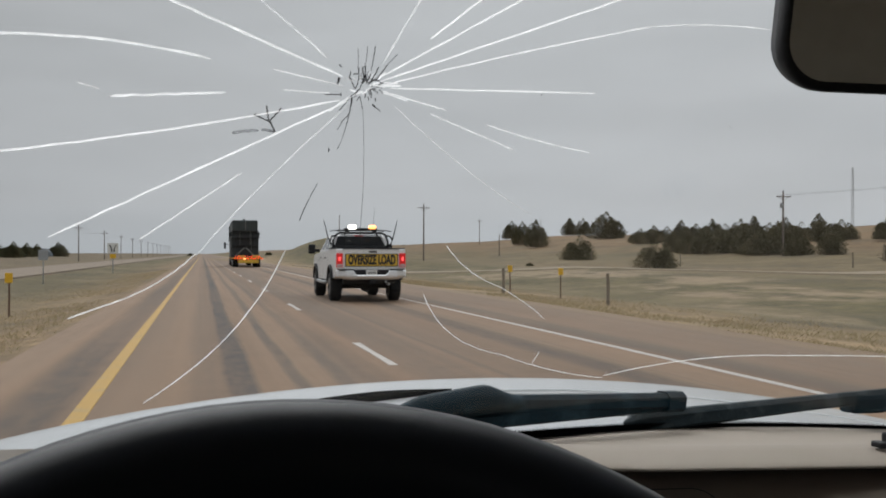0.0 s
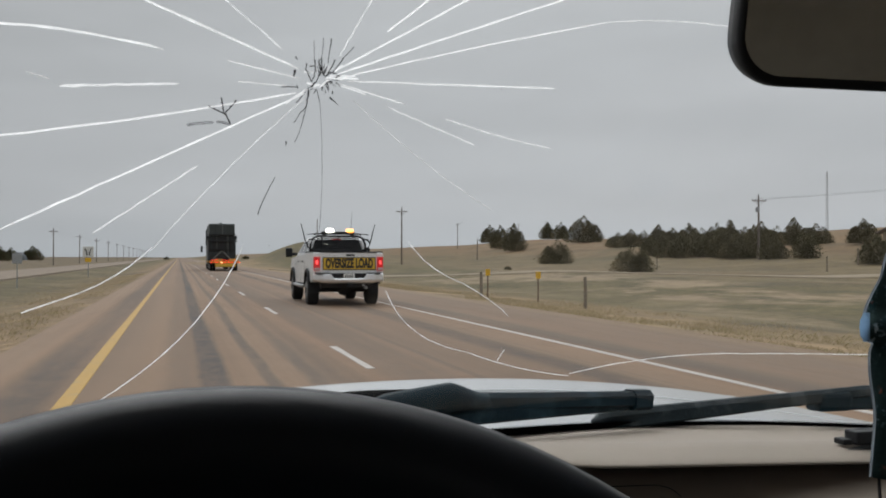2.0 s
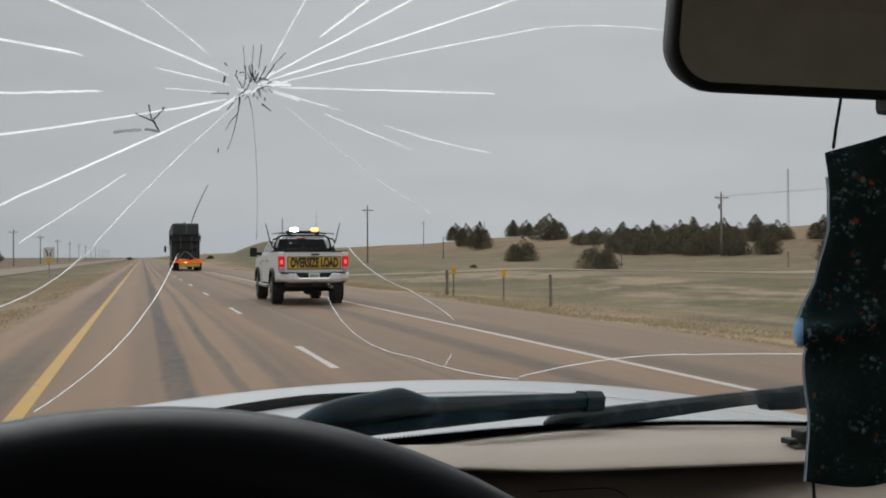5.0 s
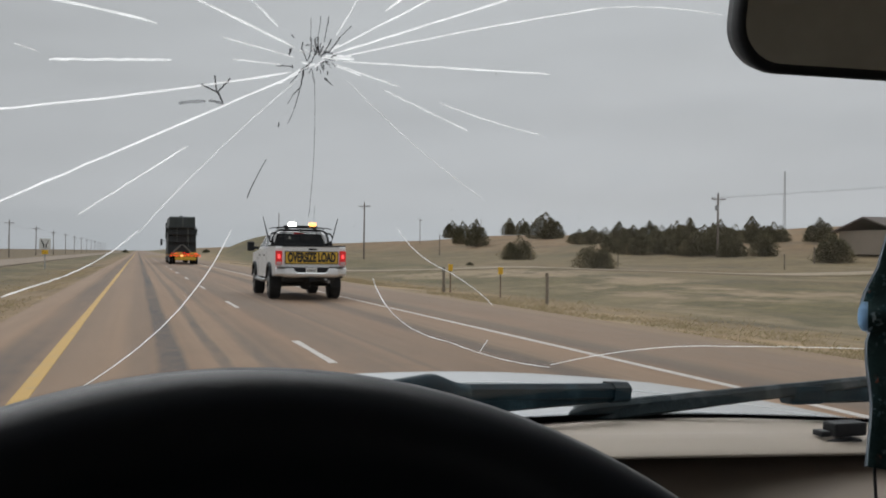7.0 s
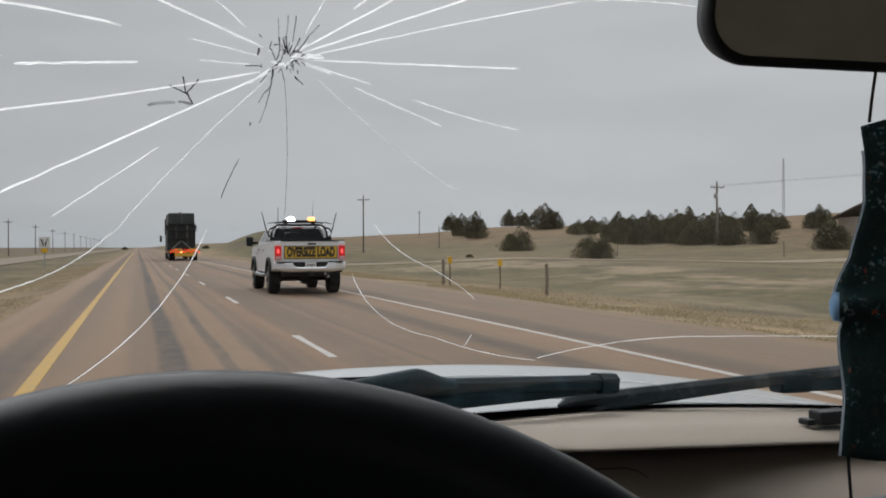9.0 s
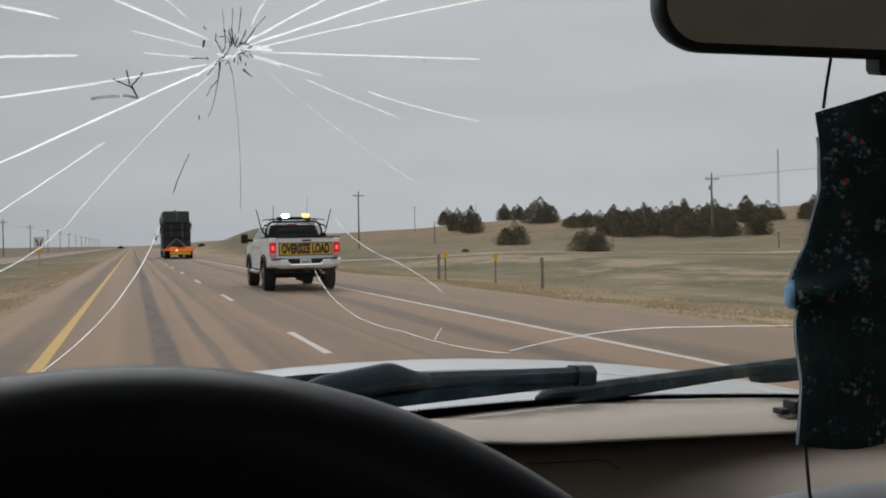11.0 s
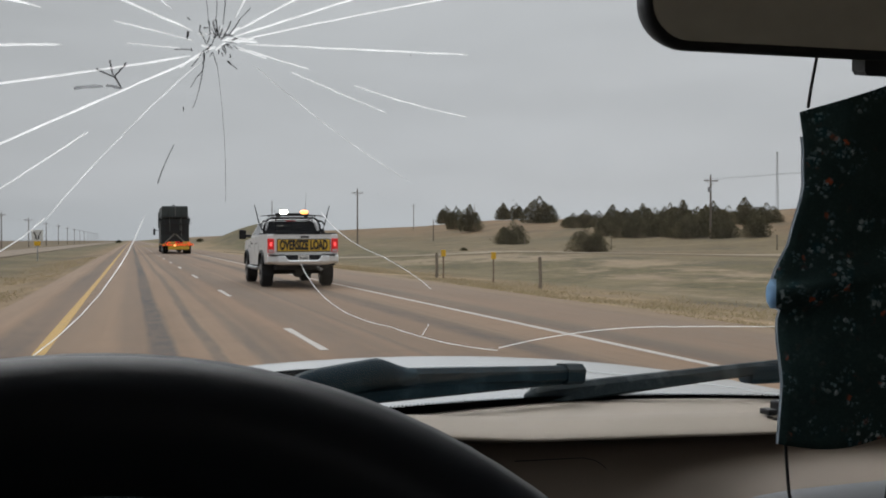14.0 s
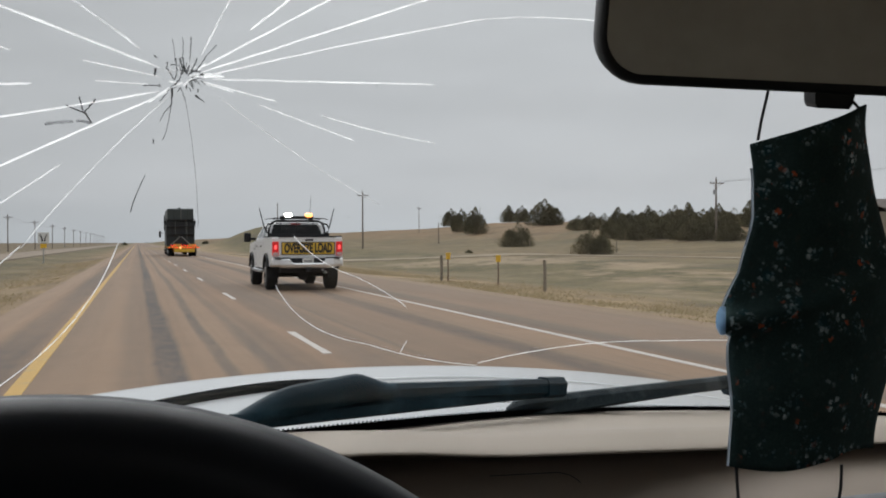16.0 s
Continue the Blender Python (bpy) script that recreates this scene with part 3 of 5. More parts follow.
# windshield pane
bm = bmesh.new()
cols = [-0.42 + 0.06 * i for i in range(31)]
ins, outs = [], []
for j in range(19):
    ins.append([]); outs.append([])
    for x in cols:
        zb = base_z(x) - 0.03
        z = zb + (1.64 - zb) * j / 18
        p = Vector((x, ws(x, z), z))
        ins[-1].append(bm.verts.new(p + WS_OUT * 0.0004)); outs[-1].append(bm.verts.new(p + WS_OUT * 0.0028))
for g in (ins, outs):
    for a, b in zip(g, g[1:]):
        for i in range(len(cols) - 1):
            bm.faces.new((a[i], a[i + 1], b[i + 1], b[i]))
for i in range(len(cols) - 1):
    for j in (0, -1):
        bm.faces.new((ins[j][i], ins[j][i + 1], outs[j][i + 1], outs[j][i]))
for j in range(18):
    for i in (0, -1):
        bm.faces.new((ins[j][i], ins[j + 1][i], outs[j + 1][i], outs[j][i]))
windshield = cpart("windshield", bm, M_WINDSHIELD, label="raked clear windshield with a star of long cracks", smooth=True)
windshield.visible_shadow = False

# black border with its row of dots along the foot of the glass
frit = lambda x: 0.006 * smooth01(0.80, 0.35, x)
bm = bmesh.new()
lo, hi = [], []
for i in range(121):
    x = -0.4 + i * 0.0145
    z = base_z(x)
    for z1, row in ((z - 0.03, lo), (z + 0.0052 + frit(x), hi)):
        row.append(bm.verts.new(Vector((x, ws(x, z1), z1)) - WS_OUT * 0.0008))
for i in range(120):
    bm.faces.new((lo[i], lo[i + 1], hi[i + 1], hi[i]))
for i in range(300):
    x = -0.38 + i * 0.0056
    z = base_z(x) + 0.0062 + frit(x)
    q = [Vector((x + a, ws(x + a, z + b), z + b)) - WS_OUT * 0.0008 for a, b in ((0, -0.0016), (0.0016, 0), (0, 0.0016), (-0.0016, 0))]
    bm.faces.new([bm.verts.new(p) for p in q])
cpart("glass_border", bm, M_FRIT, windshield, "black printed dotted border")


def crack(x0, z0, x1, z1, bend, width, material=None, point=0.0):
    """One fissure in the glass, from (x0, z0) to (x1, z1), bowed by bend; width in units of 0.7 mm."""
    bm = bmesh.new()
    pts = arc((x0, (z0 - 1.4) * 1.48), (x1, (z1 - 1.4) * 1.48), bend, 16)
    rnd = random.Random(int(abs(x0 * 7919 + z1 * 104729) * 1000))
    wid, off = width * (0.00042 if material is not DARK_CRACK else 0.00032), rnd.random() * 9
    rows = []
    n = len(pts)
    for i, (u, v) in enumerate(pts):
        du, dv = pts[min(i + 1, n - 1)][0] - pts[max(i - 1, 0)][0], pts[min(i + 1, n - 1)][1] - pts[max(i - 1, 0)][1]
        ln = math.hypot(du, dv) or 1.0
        w = wid * (0.75 + 0.5 * noise.noise((i * 0.55, off, 0)) ** 2) * (0.45 if i in (0, n - 1) else 1.0) * (1 - point * i / (n - 1))
        jit = 0.0006 * noise.noise((i * 0.9, off, 5))
        row = []
        for k, lift in ((-1, 0.0), (0, 0.0006), (1, 0.0)):
            uu, vv = u - dv / ln * (w * k + jit), v + du / ln * (w * k + jit)
            z = vv / 1.48 + 1.4
            row.append(Vector((uu, ws(uu, z), z)) - WS_OUT * (0.0001 + lift))
        rows.append(row)
    loft(bm, rows, closed=False)
    return cpart("crack", bm, material or WHITE_CRACK, windshield)


crack(-0.116, 1.512, 0.005, 1.515, 0.006, 2.5)
crack(-0.052, 1.491, 0.014, 1.499, 0.000, 2.6)
crack(-0.068, 1.496, -0.057, 1.494, 0.000, 1.2)
crack(0.043, 1.514, 0.090, 1.510, 0.000, 1.6)
crack(0.050, 1.504, 0.082, 1.505, 0.000, 1.5)
crack(-0.125, 1.456, 0.089, 1.502, -0.003, 2.4)
crack(-0.095, 1.410, 0.095, 1.502, 0.000, 2.4)
crack(-0.041, 1.409, 0.026, 1.454, 0.000, 1.5)
crack(0.096, 1.500, -0.004, 1.398, -0.003, 1.4, FAINT)
crack(-0.004, 1.400, -0.054, 1.367, 0.004, 1.1)
crack(-0.054, 1.367, -0.091, 1.354, 0.000, 1.9)
crack(0.061, 1.402, -0.046, 1.278, 0.016, 1.05)
crack(-0.049, 1.547, 0.089, 1.515, 0.000, 2.5)
crack(0.011, 1.558, 0.077, 1.524, 0.000, 2.2, FAINT)
crack(0.116, 1.525, 0.140, 1.571, 0.000, 2.0, FAINT)
crack(0.147, 1.542, 0.193, 1.578, 0.000, 2.3)
crack(0.115, 1.517, 0.250, 1.594, 0.000, 2.3)
crack(0.116, 1.515, 0.296, 1.584, 0.000, 2.5)
crack(0.100, 1.569, 0.117, 1.565, 0.000, 3.6, DARK_CRACK)
crack(0.118, 1.513, 0.331, 1.572, 0.002, 2.0)
crack(0.331, 1.572, 0.457, 1.586, 0.003, 1.5)
crack(0.116, 1.513, 0.132, 1.514, 0.000, 3.0)
crack(0.124, 1.512, 0.300, 1.526, 0.000, 2.2)
crack(0.118, 1.510, 0.171, 1.503, 0.000, 1.8)
crack(0.158, 1.500, 0.240, 1.482, 0.000, 1.8)
crack(0.208, 1.497, 0.317, 1.485, -0.002, 1.8)
crack(0.130, 1.502, 0.277, 1.434, -0.004, 1.0)
crack(0.201, 1.407, 0.270, 1.369, -0.006, 1.2)
crack(0.270, 1.369, 0.339, 1.334, 0.002, 1.2)
crack(0.191, 1.364, 0.302, 1.295, -0.017, 1.2)
crack(0.302, 1.295, 0.467, 1.251, -0.006, 1.5)
crack(0.467, 1.254, 0.750, 1.264, 0.0105, 1.6)
crack(0.750, 1.264, 0.996, 1.254, 0.000, 1.6)
# unreadable dark bars, and thin dark squiggles, at the foot of the glass
for k in range(5):
    crack(0.531 + 0.0075 * k, 1.1875 - 0.0010 * k, 0.5355 + 0.0075 * k, 1.1870 - 0.0010 * k, 0.0, 3.4, DARK_CRACK)
crack(0.533, 1.1925, 0.556, 1.1893, 0.0, 3.0, DARK_CRACK)
crack(0.345, 1.2035, 0.372, 1.2035, 0.0004, 2.4, DARK_CRACK)
crack(0.372, 1.2035, 0.398, 1.2000, -0.0004, 2.4, DARK_CRACK)
crack(0.398, 1.2000, 0.412, 1.2005, 0.0, 2.4, DARK_CRACK)
crack(0.292, 1.2065, 0.325, 1.2062, 0.0005, 2.4, DARK_CRACK)
crack(0.325, 1.2062, 0.329, 1.2030, 0.0, 2.4, DARK_CRACK)
crack(0.348, 1.281, 0.352, 1.294, 0.000, 0.9)
crack(0.106, 1.500, 0.120, 1.413, 0.002, 0.55, GREY_CRACK)
crack(0.070, 1.424, 0.0745, 1.437, 0.0003, 1.3, DARK_CRACK)
crack(0.0745, 1.437, 0.0805, 1.450, 0.0002, 1.1, GREY_CRACK)
crack(0.032, 1.489, 0.044, 1.485, 0.000, 2.2, DARK_CRACK)
crack(0.043, 1.486, 0.047, 1.480, 0.000, 2.2, DARK_CRACK)
crack(0.043, 1.486, 0.050, 1.494, 0.000, 1.8, DARK_CRACK)
crack(0.019, 1.4772, 0.036, 1.4800, 0.0006, 3.6, GREY_CRACK)
crack(0.0375, 1.4805, 0.046, 1.4798, 0.0006, 3.2, GREY_CRACK)
crack(0.0402, 1.4945, 0.0420, 1.4865, 0.000, 1.8, DARK_CRACK)

# shattered heart of the star: short dark and white splinters round the point of impact
crack(0.0939, 1.5186, 0.0936, 1.5153, 0.0003, 1.6, DARK_CRACK, 0.4)
crack(0.0936, 1.5153, 0.0984, 1.5093, 0.0003, 2.0, DARK_CRACK, 0.4)
crack(0.0961, 1.5170, 0.0994, 1.5176, 0.0003, 1.6, DARK_CRACK, 0.4)
crack(0.0991, 1.5214, 0.1002, 1.5136, 0.0003, 1.7, DARK_CRACK, 0.4)
crack(0.1002, 1.5136, 0.0985, 1.5090, 0.0003, 1.3, DARK_CRACK, 0.4)
crack(0.1034, 1.5227, 0.1044, 1.5181, 0.0003, 2.2, DARK_CRACK, 0.4)
crack(0.1044, 1.5181, 0.1057, 1.5143, 0.0003, 2.6, DARK_CRACK, 0.4)
crack(0.1044, 1.5181, 0.1017, 1.5089, 0.0003, 1.3, DARK_CRACK, 0.4)
crack(0.0968, 1.5312, 0.0989, 1.5198, 0.0003, 0.8, GREY_CRACK)
crack(0.1031, 1.5330, 0.1036, 1.5228, 0.0003, 1.1, GREY_CRACK)
crack(0.1086, 1.5337, 0.1081, 1.5205, 0.0003, 1.3, DARK_CRACK, 0.4)
crack(0.1131, 1.5228, 0.1095, 1.5153, 0.0003, 1.6, DARK_CRACK, 0.4)
crack(0.1190, 1.5248, 0.1126, 1.5157, 0.0003, 1.3, DARK_CRACK, 0.4)
crack(0.1250, 1.5313, 0.1190, 1.5248, 0.0003, 0.9, GREY_CRACK)
crack(0.1089, 1.5152, 0.1157, 1.5153, 0.0003, 2.4, DARK_CRACK, 0.4)
crack(0.1153, 1.5131, 0.1185, 1.5145, 0.0003, 2.4, DARK_CRACK, 0.4)
crack(0.1086, 1.5095, 0.1137, 1.5107, 0.0003, 2.8, DARK_CRACK, 0.4)
crack(0.1094, 1.5098, 0.1112, 1.5064, 0.0003, 2.0, DARK_CRACK, 0.4)
crack(0.1030, 1.5125, 0.1053, 1.5148, 0.0003, 2.4, GREY_CRACK)
crack(0.0993, 1.5061, 0.1020, 1.5094, 0.0003, 2.2, DARK_CRACK, 0.4)
crack(0.1065, 1.5073, 0.1065, 1.5049, 0.0003, 2.0, DARK_CRACK, 0.4)
crack(0.1142, 1.5055, 0.1146, 1.5035, 0.0003, 2.0, DARK_CRACK, 0.4)
crack(0.1127, 1.5015, 0.1160, 1.4998, 0.0003, 3.4, DARK_CRACK, 0.4)
crack(0.1160, 1.4998, 0.1197, 1.4978, 0.0003, 1.5, DARK_CRACK, 0.4)
crack(0.0973, 1.5046, 0.0972, 1.4983, 0.0003, 3.0, DARK_CRACK, 0.4)
crack(0.0972, 1.4983, 0.0970, 1.4946, 0.0003, 2.0, DARK_CRACK, 0.4)
crack(0.0970, 1.4948, 0.0928, 1.4904, 0.0003, 1.0, DARK_CRACK, 0.4)
crack(0.0970, 1.4948, 0.0948, 1.4812, 0.0003, 1.0, DARK_CRACK, 0.4)
crack(0.0948, 1.4812, 0.0918, 1.4728, 0.0003, 0.9, GREY_CRACK)
crack(0.0960, 1.5043, 0.0896, 1.4960, 0.0003, 1.6, GREY_CRACK)
crack(0.0928, 1.4904, 0.0899, 1.4845, 0.0003, 0.8, GREY_CRACK)
crack(0.1028, 1.5055, 0.1058, 1.4982, 0.0003, 1.2, DARK_CRACK, 0.4)
crack(0.0866, 1.5144, 0.0859, 1.5105, 0.0003, 3.4, DARK_CRACK, 0.4)
crack(0.0786, 1.5040, 0.0891, 1.5049, 0.0003, 1.5, DARK_CRACK, 0.4)
crack(0.0887, 1.5059, 0.0895, 1.5043, 0.0003, 1.6, DARK_CRACK, 0.4)
crack(0.0855, 1.4733, 0.0854, 1.4706, 0.0003, 1.6, DARK_CRACK, 0.4)
crack(0.0857, 1.5212, 0.0873, 1.5199, 0.0003, 1.8, GREY_CRACK)
crack(0.1160, 1.5103, 0.1189, 1.5087, 0.0003, 1.3, DARK_CRACK, 0.4)
crack(0.1080, 1.5185, 0.1066, 1.5134, 0.0003, 2.0, GREY_CRACK)
crack(0.0825, 1.4947, 0.0969, 1.5049, 0.0003, 2.4)
crack(0.0987, 1.5056, 0.1046, 1.5082, 0.0003, 2.6)
crack(0.1048, 1.5065, 0.1111, 1.5115, 0.0003, 2.2)
crack(0.1109, 1.5134, 0.1296, 1.5152, 0.0003, 2.2)
crack(0.1086, 1.5121, 0.1198, 1.5124, 0.0003, 2.2)
crack(0.1195, 1.5088, 0.1394, 1.5058, 0.0003, 2.0)
crack(0.1144, 1.5162, 0.1191, 1.5204, 0.0003, 2.2)
crack(0.0998, 1.5077, 0.0953, 1.5083, 0.0003, 2.4)
crack(0.1022, 1.5149, 0.1011, 1.5167, 0.0003, 2.0)
crack(0.0928, 1.5139, 0.0964, 1.5130, 0.0003, 2.2)
rnd = random.Random(5)
for k in range(30):
    a = rnd.gauss(1.5, 0.5) if k % 2 else rnd.uniform(0, math.tau)
    r0 = rnd.uniform(0.002, 0.010)
    r1 = r0 + rnd.uniform(0.003, 0.009)
    crack(0.106 + r0 * math.cos(a), 1.5115 + r0 * math.sin(a) / 1.48, 0.106 + r1 * math.cos(a), 1.5115 + r1 * math.sin(a) / 1.48, 0.0003, rnd.uniform(0.6, 1.5), (GREY_CRACK, DARK_CRACK, GREY_CRACK, WHITE_CRACK)[k % 4], 0.8)
for k in range(9):
    x, z = rnd.uniform(0.0, 0.55), rnd.uniform(1.33, 1.52)
    crack(x, z, x + 0.0008, z + 0.0004, 0, 1.5, DARK_CRACK)

# bonnet, cowl and the gap between them
hood_z = lambda x, y: 1.158 - 0.022 * max(0.0, y - 1.25) - 0.115 * (x - 0.5) ** 2 - 0.35 * max(0.0, y - 1.92) ** 2 * 4 - 0.5 * max(0.0, abs(x - 0.5) - 0.82) ** 2
gap_y = lambda x: 1.71 - 0.55 * max(0.0, abs(x - 0.5) - 0.1) ** 2 * 1.6


def sheet(x0, x1, nx, y_lo, y_hi, ny, lift=0.0, thick=0.02):
    bm = bmesh.new()
    secs = []
    for i in range(nx + 1):
        x = x0 + (x1 - x0) * i / nx
        top = [(x, y_lo(x) + (y_hi(x) - y_lo(x)) * j / ny, 0) for j in range(ny + 1)]
        top = [(a, b, hood_z(a, b) + lift) for a, b, _ in top]
        secs.append(top + [(a, b, c - thick) for a, b, c in reversed(top)])
    return loft(bm, secs)


cpart("hood", sheet(-0.45, 1.45, 40, lambda x: gap_y(x) + 0.012, lambda x: 2.2, 18), M_CAR_WHITE, label="glossy white car bonnet", smooth=True)
cpart("cowl", sheet(-0.45, 1.45, 40, lambda x: ws(x, 1.14) + 0.03, lambda x: gap_y(x) - 0.012, 10), M_CAR_WHITE, label="white painted cowl below the glass", smooth=True)
cpart("cowl_seal", sheet(-0.45, 0.44, 28, lambda x: gap_y(x) - 0.034 * smooth01(0.44, 0.30, x), lambda x: gap_y(x) + 0.034 * smooth01(0.44, 0.30, x) + 0.002, 3, 0.008, 0.02), M_COWL_BLACK, label="black rubber bonnet seal", smooth=True)


# wipers
def bar(p0, p1, w, h, n=10, sag=0.0, taper=0.0, nose=0.0):
    """A flat bar from p0 to p1, w deep and h high; nose: the part of its length over which the first end is rounded off."""
    p0, p1 = Vector(p0), Vector(p1)
    d = (p1 - p0).normalized()
    side = d.cross(Vector((0, 0, 1))).normalized()
    up = side.cross(d)
    secs = []
    for i in range(n + 1):
        s = i / n
        c = p0.lerp(p1, s) + up * sag * 4 * s * (1 - s)
        blunt = math.sqrt(max(0.06, 1 - (1 - min(1.0, s / nose)) ** 2)) if nose else 1.0
        hw, hh = w / 2 * (1 - taper * s) * blunt, h / 2 * (1 - taper * s) * blunt
        secs.append([c + side * a * hw + up * b * hh for a, b in ((-1, -0.7), (-0.6, -1), (0.6, -1), (1, -0.7), (1, 0.5), (0.5, 1), (-0.5, 1), (-1, 0.5))])
    return loft(bmesh.new(), secs)


wiper = cpart("wiper", bar((0.165, 0.992, 1.216), (0.632, 1.222, 1.194), 0.014, 0.018), M_WIPER, label="dusty black wiper blade parked on the glass")
cpart("blade_carrier", bar((0.325, 1.080, 1.2255), (0.630, 1.215, 1.200), 0.022, 0.022, taper=0.05), M_WIPER, wiper)
cpart("blade_cap", bar((0.603, 1.204, 1.2010), (0.636, 1.220, 1.1980), 0.028, 0.028), M_WIPER, wiper, "black plastic end cap")
hump = []
for i in range(25):
    s = i / 24
    x, y = 0.160 + 0.205 * s, 0.995 + 0.095 * s
    hgt = 0.026 * smooth01(-0.12, 0.38, s) * (1 - 0.75 * smooth01(0.72, 1.0, s)) + 0.006
    z = 1.210 + 0.012 * s
    hump.append([(x, y - 0.014, z), (x, y + 0.016, z), (x, y + 0.014, z + hgt * 0.8), (x, y + 0.004, z + hgt), (x, y - 0.006, z + hgt * 0.95), (x, y - 0.014, z + hgt * 0.6)])
cpart("wiper_cover", loft(bmesh.new(), hump), M_WIPER, wiper, "humped black wiper arm cover", smooth=True)
cpart("wiper_arm", bar((0.10, 1.00, 1.200), (0.30, 1.065, 1.214), 0.020, 0.012), M_WIPER, wiper)
cpart("washer_nozzle", bx((0.152, 0.985, 1.214), (0.014, 0.012, 0.018), 0.004), M_LOAD_PALE, wiper, "small grey washer nozzle")

wiper2 = cpart("wiper", bar((0.566, 1.243, 1.1655), (1.12, 1.298, 1.189), 0.024, 0.030, n=40, taper=0.5, nose=0.06), M_WIPER_DUSTY, label="dusty black passenger wiper blade on the glass")
cpart("wiper_arm", bar((0.955, 1.295, 1.172), (1.22, 1.31, 1.165), 0.026, 0.026), M_WIPER, wiper2)
cpart("wiper_joint", bx((0.985, 1.288, 1.173), (0.06, 0.03, 0.030), 0.008), M_WIPER, wiper2)

# dashboard
bm = bmesh.new()
secs = []
for i in range(61):
    x = -0.45 + 1.9 * i / 60
    zb = base_z(x) - 0.001
    yb = ws(x, zb) - 0.004
    ye = 0.90 + 0.03 * (x - 0.5)
    ze = 1.1955 - 0.044 * max(0.0, x - 0.35) + 0.010 * smooth01(0.45, 0.25, x)
    secs.append([(x, yb, zb), (x, yb - 0.03, zb + 0.001), (x, ye + 0.12, (zb + ze) / 2 + 0.004), (x, ye + 0.075, ze), (x, ye + 0.050, ze - 0.0012), (x, ye + 0.028, ze - 0.0036), (x, ye + 0.013, ze - 0.0060), (x, ye + 0.004, ze - 0.0082), (x, ye, ze - 0.0104), (x, ye + 0.005, ze - 0.0125),
                 (x, ye + 0.06, ze - 0.0185), (x, ye + 0.11, ze - 0.05), (x, ye + 0.30, ze - 0.20), (x, yb + 0.02, zb - 0.10)])
dash = cpart("dashboard", loft(bm, secs), M_DASH, label="smooth taupe vinyl dashboard top", smooth=True)
FACE = ((0.10, -0.022), (0.075, -0.024), (0.052, -0.032), (0.036, -0.050), (0.018, -0.085), (0.0, -0.13), (-0.04, -0.45), (0.25, -0.45), (0.25, -0.15))
bm = bmesh.new()
secs = []
for i in range(31):
    x = 0.02 + 1.42 * i / 30
    ye = 0.90 + 0.03 * (x - 0.5)
    ze = 1.192 - 0.035 * max(0.0, x - 0.35)
    bulge = 0.16 * smooth01(0.52, 0.80, x)
    secs.append([(x, ye + a - 0.15 * bulge - bulge * min(1.0, max(0.0, (-b - 0.03) / 0.06)) * (a < 0.2), ze + b + 0.006 * smooth01(0.52, 0.80, x)) for a, b in FACE])
cpart("dash_face", loft(bm, secs), M_DASH_LOW, dash, "brown lower dashboard face", smooth=True)
seam = [(0.43 + 0.08 * k, 0.045, -0.038) for k in (0, 0.5, 1)] + [(0.523, 0.043, -0.041), (0.531, 0.040, -0.046), (0.536, 0.036, -0.052)] + [(0.538 + 0.004 * k, a, b) for k, (a, b) in enumerate(FACE[4:7])]
cpart("panel_seam", tube(bmesh.new(), [(x, 0.90 + 0.03 * (x - 0.5) + a - 0.001, 1.192 - 0.035 * max(0.0, x - 0.35) + b + 0.001) for x, a, b in seam], 0.0005, 6), M_TRIM, dash, "dark panel seam")
bm = bmesh.new()
secs = []
for i in range(25):
    x = 0.56 + 0.79 * i / 24
    top = 1.1400 - 0.014 * (1 - min(1.0, (x - 0.56) / 0.12)) ** 2
    secs.append([(x, 0.80, top - 0.002), (x, 0.77, top), (x, 0.745, top - 0.012), (x, 0.73, top - 0.06), (x, 0.74, 0.75), (x, 0.84, 0.75), (x, 0.84, top - 0.02)])
cpart("glove_box", loft(bm, secs), M_GLOVE, dash, "slate grey glove box lid", smooth=True)
# instrument hood behind the wheel
hood = []
for i in range(33):
    x = -0.24 + 0.54 * i / 32
    bow = math.sqrt(max(0.0, 1 - ((x - 0.03) / 0.28) ** 2))
    hood.append([(x, 0.86, 1.10), (x, 0.62, 1.09), (x, 0.58, 1.10 + 0.115 * bow), (x, 0.60, 1.11 + 0.13 * bow), (x, 0.86, 1.12 + 0.07 * bow)])
cpart("instrument_hood", loft(bmesh.new(), hood), M_COWL_BLACK, dash, "arched black instrument cowl", smooth=True)
clip = thing("phone_clip", (0.772, 0.957, 1.1765), "small black plastic clip stuck on the dashboard", "clip")
part("base", bx((0.0, 0, -0.004), (0.050, 0.03, 0.006), 0.002), M_TRIM, clip)
part("jaw", bx((0.012, 0, 0.010), (0.044, 0.024, 0.016), 0.003), M_TRIM, clip)
part("jaw", bx((-0.020, 0, 0.006), (0.012, 0.018, 0.007), 0.002), M_TRIM, clip)

# steering wheel
wheel_at, R_W, TILT_W = Vector((0.030, 0.235, 1.1876)), 0.1935, 48.0
wheel_m = Matrix.Translation(wheel_at) @ pose(0, 0, 0, 90 - TILT_W, 0, 0)
bm = bmesh.new()
secs = []
for i in range(97):
    a = math.tau * i / 96
    ring = []
    for k in range(16):
        b = math.tau * k / 16
        rr = 0.0235
        ring.append(wheel_m @ Vector(((R_W + rr * math.cos(b)) * math.cos(a), (R_W + rr * math.cos(b)) * math.sin(a), rr * 1.25 * math.sin(b))))
    secs.append(ring)
loft(bm, secs, caps=False)
bmesh.ops.remove_doubles(bm, verts=bm.verts, dist=1e-5)
wheel = cpart("steering_wheel", bm, M_RIM_LEATHER, label="black leather steering wheel rim", smooth=True)
